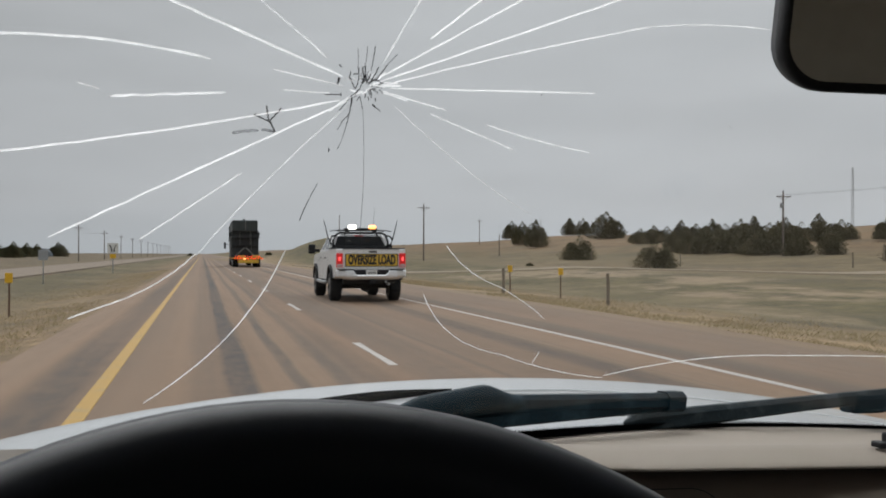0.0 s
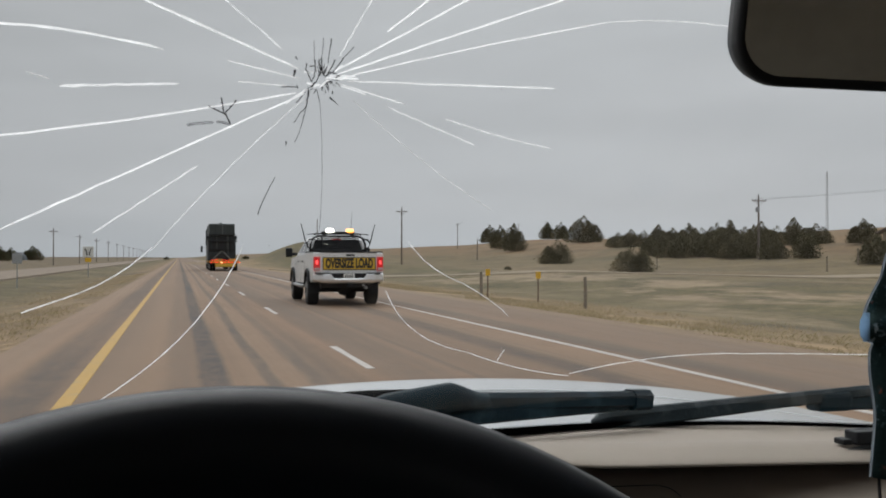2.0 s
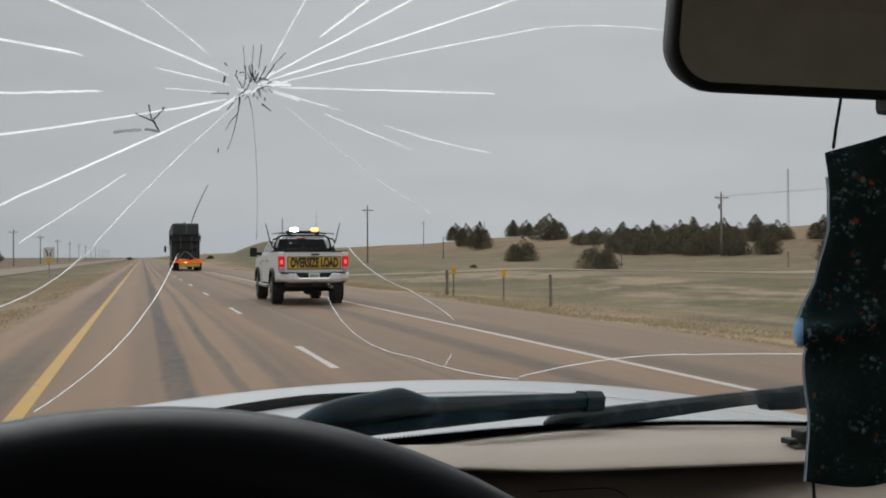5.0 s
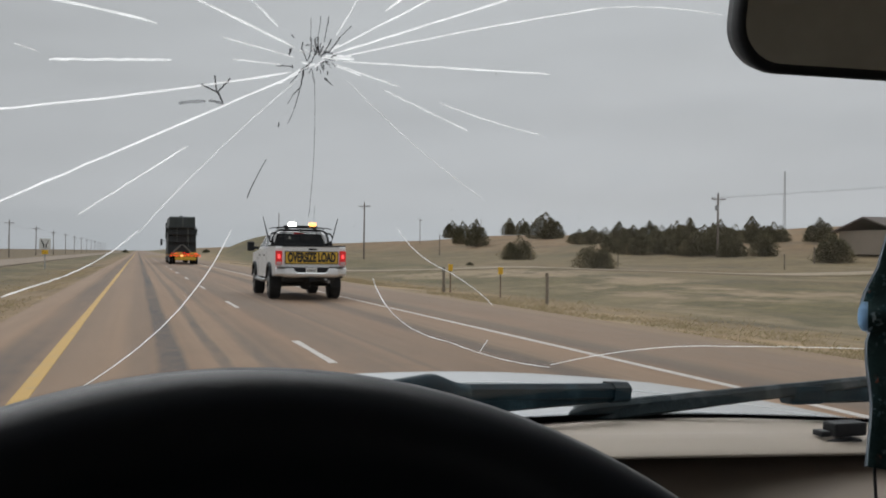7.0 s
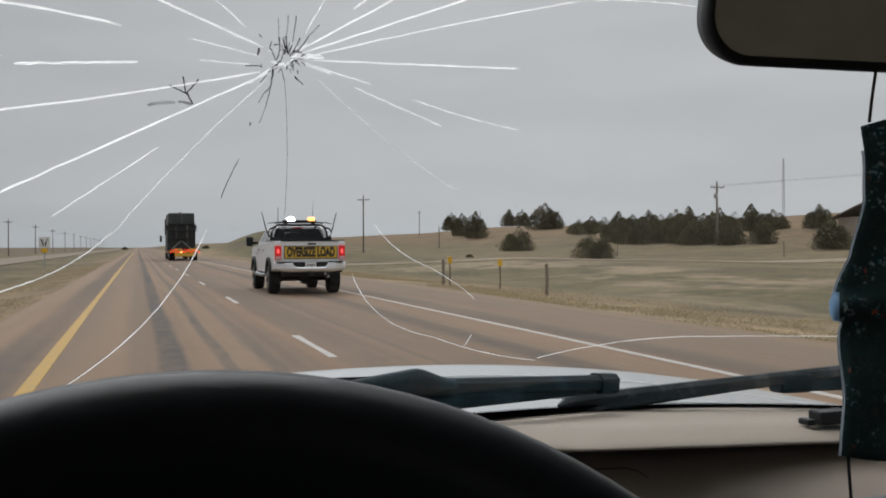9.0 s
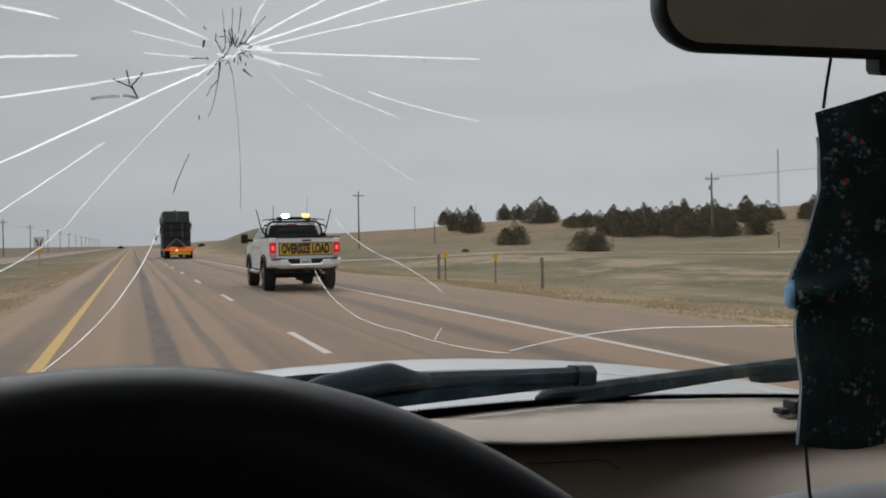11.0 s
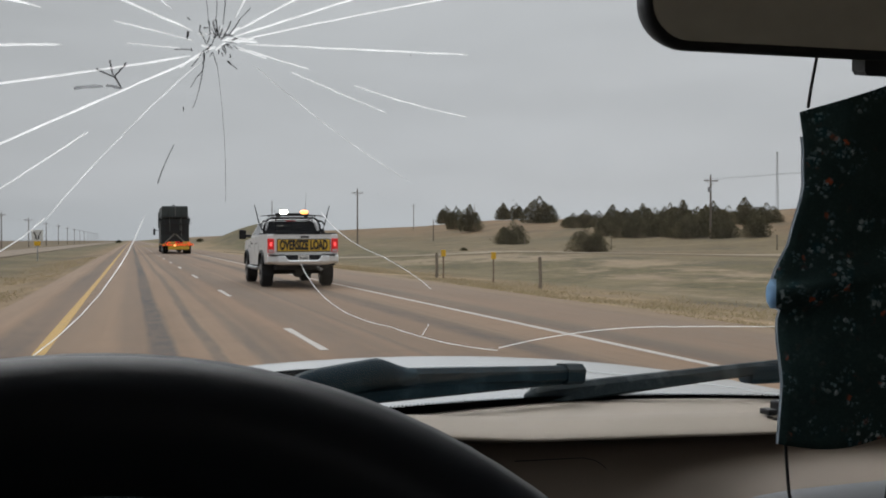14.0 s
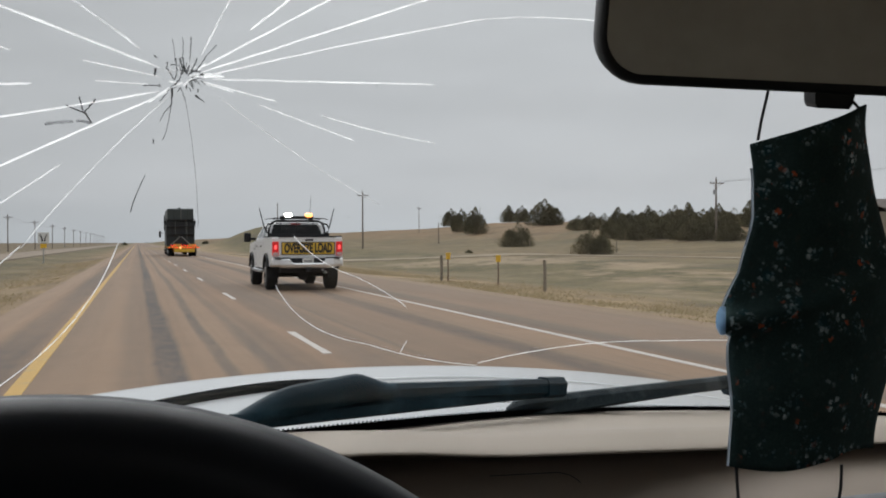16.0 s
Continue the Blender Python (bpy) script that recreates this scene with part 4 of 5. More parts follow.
for a in (-8, 188, 270):
    d = Vector((math.cos(radians(a)), math.sin(radians(a)), 0))
    cpart("spoke", bar(wheel_m @ (d * 0.05 + Vector((0, 0, -0.03))), wheel_m @ (d * 0.185), 0.03, 0.016), M_TRIM, wheel)
bm = cyl(bmesh.new(), (0, 0, -0.02), 0.075, 0.05, seg=32, bevel=0.012)
bmesh.ops.transform(bm, matrix=wheel_m, verts=bm.verts)
cpart("hub", bm, M_TRIM, wheel, "black padded airbag hub", smooth=True)
cpart("column", tube(bmesh.new(), [wheel_m @ Vector((0, 0, -0.03)), wheel_m @ Vector((0, 0, -0.55))], 0.04, 16), M_TRIM, wheel)


# rear-view mirror
def rounded(w, h, r, n=8):
    pts = []
    for cx, cz, a0 in ((w / 2 - r, h / 2 - r, 0), (-w / 2 + r, h / 2 - r, 90), (-w / 2 + r, -h / 2 + r, 180), (w / 2 - r, -h / 2 + r, 270)):
        pts += [(cx + r * math.cos(radians(a0 + 90 * k / n)), cz + r * math.sin(radians(a0 + 90 * k / n))) for k in range(n + 1)]
    return pts


mir_m = Matrix.Translation((0.566, 0.540, 1.5548)) @ pose(0, 0, 0, 12, 2.0, -12)
outl = lambda w, h, r, y: [mir_m @ Vector((x, y, z)) for x, z in rounded(w, h, r)]
mirror = cpart("rear_view_mirror", loft(bmesh.new(), [outl(0.376, 0.094, 0.030, -0.004), outl(0.384, 0.101, 0.033, 0.004), outl(0.380, 0.098, 0.032, 0.018), outl(0.33, 0.06, 0.025, 0.034)]), M_TRIM, label="wide black rear-view mirror", smooth=False)
cpart("mirror_frame", loft(bmesh.new(), [outl(0.384, 0.101, 0.033, 0.004), outl(0.384, 0.101, 0.033, -0.006), outl(0.378, 0.096, 0.031, -0.010), outl(0.374, 0.087, 0.028, -0.009), outl(0.374, 0.087, 0.028, 0.0)], caps=False), M_TRIM, mirror, "black moulded rim", smooth=True)
cpart("mirror_glass", loft(bmesh.new(), [outl(0.376, 0.093, 0.029, -0.0045), outl(0.376, 0.093, 0.029, -0.0065)]), M_MIRROR, mirror, "silvered mirror glass")
cpart("dip_lever", loft(bmesh.new(), [[mir_m @ Vector((x * s - 0.018, y, z + 0.008)) for x, y in ((-0.0145, -0.006), (0.0145, -0.006), (0.0145, 0.012), (-0.0145, 0.012))] for s, z in ((1.1, -0.045), (1.05, -0.056), (0.95, -0.066), (0.8, -0.069))]), M_TRIM, mirror, "black dipping lever")
cpart("stalk", tube(bmesh.new(), [mir_m @ Vector((0, 0.03, 0.01)), (0.57, 0.62, 1.60), (0.57, ws(0.57, 1.625) - 0.006, 1.625)], 0.010, 12), M_TRIM, mirror)

# shell of the cabin behind and above, out of direct view; it also shades the interior
cpart("roof_lining", loft(bmesh.new(), [[(x, ws(x, 1.65) - 0.004, 1.652), (x, ws(x, 1.65) - 0.12, 1.668), (x, -1.6, 1.66), (x, -1.6, 1.70), (x, ws(x, 1.65) - 0.004, 1.69)] for x in (-0.42, 0.0, 0.5, 1.0, 1.42)]), M_HEADLINER, label="beige cloth roof lining")
cpart("floor_pan", bx((0.5, 0.0, 0.42), (1.84, 3.2, 0.06)), M_TRIM)
cpart("rear_wall", bx((0.5, -1.62, 1.04), (1.84, 0.06, 1.30), 0.01), M_HEADLINER)
for x in (-0.42, 1.42):
    cpart("door", bx((x, -0.3, 0.82), (0.07, 2.6, 0.74), 0.02), M_HEADLINER, label="beige lower door panel")
    # unseen panel, added to block window light from the mirror; right one longer
    cpart("light_block_panel", bx((x, -1.2 if x > 0 else -1.45, 1.42), (0.06, 0.9 if x > 0 else 0.3, 0.5), 0.015), M_HEADLINER, label="beige unseen side panel added to hold back window light")
    cpart("windshield_pillar", bar((x, ws(x, 1.16) - 0.05, 1.13), (x, ws(x, 1.64) - 0.02, 1.67), 0.06, 0.06), M_TRIM)
for x in (-0.42, 1.42):
    cpart("door_pillar", bx((x, -0.45, 1.42), (0.05, 0.09, 0.5), 0.015), M_HEADLINER, label="beige door pillar")
cpart("firewall", bx((0.5, 1.05, 0.75), (1.84, 0.04, 0.66)), M_TRIM)
bench = cpart("rear_seat", bx((0.5, -1.25, 0.98), (1.70, 0.16, 0.74), 0.05), M_SEAT, label="tan cloth rear bench seat back")
for x in (0.05, 0.95):
    cpart("headrest", bx((x, -1.27, 1.43), (0.27, 0.10, 0.16), 0.04), M_SEAT, bench)

# outer skin and wheels
cpart("roof_skin", loft(bmesh.new(), [[(x, ws(x, 1.65) + 0.01, 1.70 - d), (x, -0.5, 1.745 - d), (x, -1.62, 1.71 - d), (x, -1.70, 1.64 - d), (x, -1.66, 1.63 - d), (x, -1.6, 1.702 - d), (x, ws(x, 1.65) + 0.01, 1.692 - d)] for x, d in ((-0.46, 0.02), (-0.3, 0.0), (0.5, -0.015), (1.3, 0.0), (1.46, 0.02))]), M_CAR_WHITE, label="white painted roof", smooth=False)
for s0 in (-1, 1):
    xo = 0.5 + s0 * 0.965
    arch = lambda cy: [(cy + 0.40 * math.cos(radians(a)), 0.36 + 0.40 * math.sin(radians(a))) for a in range(170, 9, -10)]
    outline = [(-1.70, 0.36)] + arch(-1.10) + arch(1.72) + [(2.16, 0.36), (2.22, 0.7), (2.10, 1.00), (1.30, 1.07), (0.9, 1.16), (-1.70, 1.16)]
    cpart("body_side", prism(outline, xo - 0.03 * s0, xo + 0.03 * s0), M_CAR_WHITE, label="white car body side")
    for cy in (-1.10, 1.72):
        tyre = cpart("wheel", cyl(bmesh.new(), (xo - 0.09 * s0, cy, 0.345), 0.345, 0.22, "x", 32, bevel=0.04), M_TYRE)
        cpart("rim", cyl(bmesh.new(), (xo + 0.015 * s0, cy, 0.345), 0.21, 0.03, "x", 24, bevel=0.008), M_RIM, tyre)
cpart("front_bumper", bx((0.5, 2.16, 0.66), (1.86, 0.14, 0.62), 0.05), M_CAR_WHITE, label="white front bumper")
cpart("tail_panel", bx((0.5, -1.68, 0.98), (1.88, 0.06, 1.24), 0.02), M_CAR_WHITE, label="white tail panel")

# cloth mask hanging from the mirror
mask = thing("face_mask", (0.53, 0.545, 1.36), "dark floral cotton face mask hanging from the mirror", "face mask")
mk = Matrix.Translation((-0.53 - 0.0125, -0.545, -1.36))
secs = []
for j in range(41):
    v = j / 40
    top = 1.466 + 0.032
    left = float(np.interp(v, (0, 0.22, 0.4, 0.5, 0.57, 0.6, 0.78, 1), (0.487, 0.4885, 0.480, 0.469, 0.457, 0.472, 0.4705, 0.469)))
    right = 0.581 + 0.026 * smooth01(0.0, 0.5, v) - 0.014 * smooth01(0.62, 1.0, v)
    row = []
    for i in range(25):
        u = i / 24
        x = left + (right - left) * u
        zt, zb = 1.467 + 0.030 * u, 1.248 + 0.002 * u
        z = zt + (zb - zt) * v - 0.004 * math.sin(u * 6) * smooth01(0.9, 1, v)
        fold = 0.010 * math.exp(-((v - 0.56 + 0.10 * u) / 0.035) ** 2) + 0.004 * math.sin(v * 9 + u * 2)
        row.append((x, 0.545 - 0.018 * math.sin(math.pi * u) - fold + 0.002 * noise.noise((u * 6, v * 8, 0)), z))
    secs.append(row)
bm = bmesh.new()
front = [[bm.verts.new(mk @ Vector(p)) for p in r] for r in secs]
for a, b in zip(front, front[1:]):
    for i in range(24):
        bm.faces.new((a[i], a[i + 1], b[i + 1], b[i]))
cloth = part("cloth", bm, M_CLOTH, mask, "dark blue cotton with small flowers", smooth=True)
cloth.modifiers.new("thickness", "SOLIDIFY").thickness = 0.0018
part("lining", loft(bmesh.new(), [[mk @ Vector((r[0][0] - 0.0008, r[0][1] + 0.0012, r[0][2])), mk @ Vector((r[0][0] - 0.0010, r[0][1] + 0.0022, r[0][2])), mk @ Vector((r[0][0] + 0.003, r[0][1] + 0.0030, r[0][2])), mk @ Vector((r[0][0] + 0.003, r[0][1] + 0.0020, r[0][2]))] for r in secs[3:]]), M_EDGE, mask, "pale grey-blue hemmed edge")
part("lining_flap", loft(bmesh.new(), [[mk @ Vector((0.4590 - 0.0035 * math.sin(s * math.pi) ** 0.4, 0.5385, 1.357 - 0.019 * s)), mk @ Vector((0.4620, 0.5365, 1.357 - 0.019 * s)), mk @ Vector((0.4620, 0.540, 1.357 - 0.019 * s))] for s in (0, 0.25, 0.5, 0.75, 1)]), M_LINING, mask, "pale blue lining folded out")
cordage = lambda pts: part("ear_loop", tube(bmesh.new(), [mk @ Vector(p) for p in pts], 0.0011, 6), M_CORD, mask, "thin black elastic ear loop")
cordage([(0.492, 0.543, 1.470), (0.499, 0.549, 1.484), (0.515, 0.563, 1.508), (0.533, 0.578, 1.530)])
cordage([(0.576, 0.543, 1.494), (0.573, 0.550, 1.503), (0.572, 0.560, 1.515)])
cordage([(0.475, 0.545, 1.256), (0.476, 0.545, 1.238), (0.478, 0.545, 1.215), (0.488, 0.546, 1.18), (0.50, 0.548, 1.15)])
cordage([(0.562, 0.545, 1.242), (0.562, 0.546, 1.225), (0.558, 0.547, 1.20), (0.54, 0.548, 1.165), (0.50, 0.548, 1.15)])


# ---- pickup truck ahead ----
def wheel_set(parent, x, y, r, w, rim_mat=None, name="wheel"):
    tyre = part(name, cyl(bmesh.new(), (x, y, r), r, w, "x", 36, bevel=0.045), M_TYRE, parent, smooth=False)
    side = 1 if x > 0 else -1
    part("rim", cyl(bmesh.new(), (x + side * (w / 2 - 0.01), y, r), r * 0.58, 0.05, "x", 28, bevel=0.012), rim_mat or M_RIM, tyre)
    part("hub_cap", cyl(bmesh.new(), (x + side * (w / 2 + 0.02), y, r), r * 0.2, 0.03, "x", 16, bevel=0.008), M_TRIM, tyre)
    bm = bmesh.new()
    for k in range(24):
        a = math.tau * k / 24
        box(bm, (x, y + (r + 0.002) * math.cos(a), r + (r + 0.002) * math.sin(a)), (w * 0.8, 0.06, 0.02), 0, pose(0, 0, 0, math.degrees(a) + 90, 0, 0))
    part("tread", bm, M_TYRE, tyre)
    return tyre


def letters(body, size, depth, material, parent, m, label):
    cu = bpy.data.curves.new("lettering", "FONT")
    cu.body, cu.size, cu.extrude, cu.align_x, cu.align_y, cu.offset = body, size, depth, "CENTER", "CENTER", 0.012
    tmp = bpy.data.objects.new("lettering", cu)
    scene.collection.objects.link(tmp)
    me = bpy.data.meshes.new_from_object(tmp.evaluated_get(bpy.context.evaluated_depsgraph_get()))
    bpy.data.objects.remove(tmp)
    me.transform(m)
    me.materials.clear(); me.materials.append(material)
    ob = new("lettering", me)
    ob.parent = parent
    return tagged(ob, label)


def build_pickup(at, turn=0.0):
    p = thing("pickup_truck", at, "white crew-cab pickup truck with yellow banner and lit beacons", "pickup truck", turn=turn)
    ar, ay, fy, ar_r = 0.50, 1.30, 5.00, 0.43
    arch = lambda cy: [(cy + ar * math.cos(radians(a)), 0.52 + ar * math.sin(radians(a))) for a in range(18, 163, 9)]
    lower = [(0.12, 0.80), (0.80, 0.66)] + [(y, z) for y, z in reversed(arch(ay))] + [(1.85, 0.60), (4.42, 0.60)] + [(y, z) for y, z in reversed(arch(fy))] + [(5.62, 0.70), (5.78, 0.85)]
    upper = [(5.78, 1.20), (5.62, 1.36), (4.25, 1.43), (2.10, 1.47), (2.06, 1.52), (0.12, 1.545), (0.07, 1.50), (0.07, 0.90)]
    outline = lower + upper
    for s in (-1, 1):
        bm = bmesh.new()
        secs = []
        for x, inset in ((0.80, 0.0), (0.94, 0.0), (1.005, 0.022)):
            cy, cz = 2.9, 1.1
            secs.append([(s * x, y + (cy - y) * inset * 0.12, z + (cz - z) * inset) for y, z in outline])
        loft(bm, secs)
        part("body_side", bm, M_PICKUP, p)
        for cy in (ay, fy):
            part("fender_flare", tube(bmesh.new(), [(s * 1.02, cy + (ar + 0.01) * math.cos(radians(a)), 0.52 + (ar + 0.01) * math.sin(radians(a))) for a in range(8, 173, 10)], 0.055, 8), M_TRIM, p, "wide black wheel-arch flare", smooth=True)
        part("running_board", tube(bmesh.new(), [(s * 0.96, 1.98, 0.58), (s * 1.05, 2.08, 0.53), (s * 1.06, 3.1, 0.52), (s * 1.05, 4.2, 0.53), (s * 0.96, 4.32, 0.58)], 0.055, 10), M_STEEL, p, "silver running board")
        for y in (2.62, 3.72):
            part("door_handle", bx((s * 1.012, y, 1.27), (0.03, 0.2, 0.045), 0.012), M_TRIM, p, "black door handle")
        for y in (2.12, 3.12, 4.12):
            part("door_seam", bx((s * 1.0035, y, 1.02), (0.006, 0.012, 0.72)), M_TRIM, p)
        mir = part("wing_mirror", bx((s * 1.27, 4.02, 1.55), (0.22, 0.12, 0.30), 0.04), M_TRIM, p, "large black towing mirror")
        part("mirror_arm", bx((s * 1.12, 4.05, 1.50), (0.24, 0.06, 0.09), 0.015), M_TRIM, mir)
        lamp = part("tail_lamp", bx((s * 0.915, 0.075, 1.21), (0.185, 0.10, 0.40), 0.02), M_TAIL, p, "lit red tail lamp")
        part("bulb", bx((s * 0.915, 0.022, 1.25), (0.06, 0.012, 0.11), 0.005), M_TAIL_CORE, lamp, "bright red lamp core")
        part("reversing_lens", bx((s * 0.915, 0.022, 1.06), (0.15, 0.012, 0.085), 0.004), M_LENS, lamp, "clear reversing lens")
        for cy in (ay, fy):
            wheel_set(p, s * 0.885, cy, ar_r, 0.32)
        part("badge", bx((s * 1.006, 4.42, 1.18), (0.008, 0.22, 0.07), 0.003), M_STEEL, p, "small silver badge")
        part("mud_flap", bx((s * 0.86, ay - 0.50, 0.50), (0.28, 0.015, 0.32), 0.004), M_TRIM, p)
    part("bed_floor", bx((0, 1.1, 0.90), (1.62, 1.95, 0.06)), M_TRIM, p)
    part("bed_front", bx((0, 2.05, 1.20), (1.62, 0.05, 0.6)), M_PICKUP, p)
    for s in (-1, 1):
        part("bed_rail", bx((s * 0.91, 1.08, 1.555), (0.20, 1.95, 0.03), 0.012), M_TRIM, p, "black bed rail cap")
    gate = part("tailgate", bx((0, 0.105, 1.235), (1.66, 0.09, 0.60), 0.018), M_PICKUP, p, "white tailgate")
    part("gate_top", bx((0, 0.10, 1.537), (1.66, 0.11, 0.022), 0.008), M_TRIM, gate)
    part("gate_handle", bx((0.05, 0.056, 1.455), (0.24, 0.02, 0.05), 0.01), M_TRIM, gate, "black tailgate handle")
    banner = part("banner", bx((0.02, 0.050, 1.215), (1.54, 0.012, 0.37), 0.004), M_TRIM, gate, "yellow oversize load banner edged in black")
    part("banner_face", bx((0.02, 0.041, 1.215), (1.49, 0.010, 0.325), 0.003), M_BANNER, banner, "yellow vinyl")
    m = Matrix.Translation((0.02, 0.034, 1.212)) @ pose(0, 0, 0, 90, 0, 0) @ Matrix.Diagonal((0.80, 1.55, 1, 1))
    letters("OVERSIZE LOAD", 0.232, 0.003, M_BLACK, banner, m, "black capital letters")
    bumper = []
    for k in range(41):
        x = -1.02 + 2.04 * k / 40
        dip = 0.15 * smooth01(0.56, 0.40, abs(x))
        yb = -0.06 + 0.12 * smooth01(0.70, 1.02, abs(x))
        lift = 0.05 * smooth01(0.60, 1.02, abs(x))
        bumper.append([(x, yb + 0.16, 0.66 + lift), (x, yb + 0.03, 0.655 + lift), (x, yb, 0.69 + lift), (x, yb - 0.008, 0.76), (x, yb - 0.004, 0.90 - dip), (x, yb + 0.03, 0.945 - dip), (x, yb + 0.16, 0.945 - dip)])
    bump = part("rear_bumper", loft(bmesh.new(), bumper), M_CHROME, p, "chrome step bumper with dents", smooth=False)
    part("bumper_step", bx((0, 0.03, 0.865), (0.98, 0.10, 0.14), 0.012), M_TRIM, bump, "black plastic step pad")
    for s in (-1, 1):
        part("step_pad", bx((s * 0.74, 0.0, 0.950), (0.44, 0.13, 0.014), 0.005), M_TRIM, bump, "black plastic step pad")
    plate = part("number_plate", bx((0.0, -0.03, 0.855), (0.32, 0.008, 0.155), 0.004), M_SIGN_WHITE, bump, "small white number plate")
    for k in range(5):
        part("plate_bar", bx((-0.10 + 0.05 * k, -0.0355, 0.85), (0.03, 0.003, 0.07)), M_GLOVE, plate)
    part("tow_plug", cyl(bmesh.new(), (0.42, 0.0, 0.60), 0.035, 0.05, "y", 12), M_STEEL, bump, "silver trailer socket")
    part("hitch", bx((0.02, 0.05, 0.60), (0.16, 0.28, 0.12), 0.02), M_TRIM, p, "black tow hitch")
    part("chassis", bx((0, 2.9, 0.62), (1.5, 5.2, 0.22), 0.03), M_BLACK, p)
    part("axle", cyl(bmesh.new(), (0, ay, 0.43), 0.07, 1.6, "x", 14), M_BLACK, p)
    part("differential", cyl(bmesh.new(), (0.05, ay, 0.43), 0.17, 0.24, "y", 18, bevel=0.05), M_BLACK, p)
    part("exhaust", tube(bmesh.new(), [(0.55, 0.2, 0.52), (0.5, 0.9, 0.55), (0.45, 2.5, 0.55)], 0.045, 10), M_STEEL, p, "steel exhaust pipe")
    # bonnet, front and cab
    part("bonnet", loft(bmesh.new(), [[(x, 4.2, 1.43 + 0.05 * (1 - (x / 0.9) ** 2)), (x, 5.0, 1.40 + 0.05 * (1 - (x / 0.9) ** 2)), (x, 5.7, 1.33), (x, 5.75, 0.8), (x, 4.2, 0.8)] for x in (-0.85, -0.5, 0, 0.5, 0.85)]), M_PICKUP, p)
    green = lambda z, w, y0, y1: [(-w, y0, z), (w, y0, z), (w, y1, z), (-w, y1, z)]
    cabin = part("cab", loft(bmesh.new(), [green(1.44, 0.97, 2.10, 4.35), green(1.50, 0.955, 2.12, 4.28), green(1.93, 0.80, 2.30, 3.62), green(2.00, 0.73, 2.42, 3.48), green(2.015, 0.60, 2.55, 3.3)]), M_PICKUP, p, "white crew cab")
    side = lambda z: 0.955 + (0.80 - 0.955) * (z - 1.50) / 0.43
    for s in (-1, 1):
        for y0, y1, t0, t1 in ((2.28, 3.06, 2.42, 3.04), (3.16, 4.12, 3.13, 3.58)):
            lo, hi = 1.53, 1.885
            bm = loft(bmesh.new(), [[(s * (side(z) + d), y, z) for y, z in ((y0, lo), (y1, lo), (t1, hi), (t0, hi))] for d in (-0.03, 0.006)])
            part("side_window", bm, M_CAB_GLASS, cabin, "dark tinted side window")
    back = lambda z: 2.12 + 0.18 * (z - 1.50) / 0.43
    bm = loft(bmesh.new(), [[(x, back(z) + d, z) for x, z in ((-0.80, 1.55), (0.80, 1.55), (0.66, 1.945), (-0.66, 1.945))] for d in (0.03, -0.006)])
    part("rear_window", bm, M_CAB_GLASS, cabin, "dark tinted rear window")
    part("stop_lamp", bx((0, 2.30, 1.945), (0.30, 0.03, 0.03), 0.006), M_TAIL, cabin, "dull red high stop lamp")
    # headache rack, light bar and aerials
    rack = part("headache_rack", tube(bmesh.new(), [(-0.86, 2.0, 1.56), (-0.84, 1.98, 1.80), (-0.76, 1.96, 1.98), (-0.62, 1.96, 2.04), (0.62, 1.96, 2.04), (0.76, 1.96, 1.98), (0.84, 1.98, 1.80), (0.86, 2.0, 1.56)], 0.032, 10), M_TRIM, p, "black tubular headache rack", smooth=True)
    part("rack_foot", bx((0, 2.0, 1.60), (1.72, 0.10, 0.10), 0.02), M_TRIM, rack)
    for x in (-0.5, 0.0, 0.5):
        part("rack_bar", tube(bmesh.new(), [(x, 1.97, 1.62), (x, 1.96, 2.03)], 0.016, 8), M_TRIM, rack)
    for k in range(8):
        part("rack_louvre", bx((0, 1.97, 1.68 + 0.048 * k), (1.50 - 0.035 * k, 0.02, 0.034), 0.004), M_TRIM, rack)
    for s in (-1, 1):
        part("rack_hoop", tube(bmesh.new(), [(s * 0.78, 1.90, 1.62), (s * 0.93, 1.88, 1.70), (s * 0.97, 1.88, 1.82), (s * 0.90, 1.88, 1.93), (s * 0.72, 1.92, 1.96)], 0.026, 8), M_TRIM, rack, smooth=True)
        part("aerial", tube(bmesh.new(), [(s * 0.98, 1.95, 1.82), (s * 1.03, 1.95, 1.98), (s * 1.08, 1.95, 2.20), (s * 1.14, 1.95, 2.42)], 0.020, 8, 0.012), M_TRIM, rack, "stubby black aerial", smooth=True)
    part("whip_aerial", tube(bmesh.new(), [(0.55, 2.9, 2.0), (0.56, 2.88, 2.4), (0.58, 2.85, 2.85)], 0.008, 6, 0.004), M_TRIM, p, "thin whip aerial")
    part("roof_bar", tube(bmesh.new(), [(-0.72, 2.05, 2.08), (-0.66, 2.05, 2.115), (0.66, 2.05, 2.115), (0.72, 2.05, 2.08)], 0.022, 8), M_TRIM, rack)
    for s in (-1, 1):
        part("rack_tower", bx((s * 0.42, 2.0, 2.085), (0.12, 0.08, 0.10), 0.012), M_TRIM, rack, "stubby black light tower")
        part("rack_wing", loft(bmesh.new(), [[(s * x, y, z + 0.02 * w) for y, z in ((1.92, 2.105), (2.10, 2.105), (2.10, 2.125), (1.92, 2.125))] for x, w in ((0.45, 0.0), (0.70, 0.0), (0.86, -0.6), (0.94, -1.6))]), M_TRIM, rack, "flat black roof wing")
    bar_light = part("light_bar", bx((0, 2.04, 2.155), (1.0, 0.22, 0.06), 0.015), M_TRIM, rack, "black beacon light bar")
    part("amber_beacon", bx((0.36, 1.98, 2.215), (0.22, 0.20, 0.12), 0.045), M_AMBER, bar_light, "lit amber beacon")
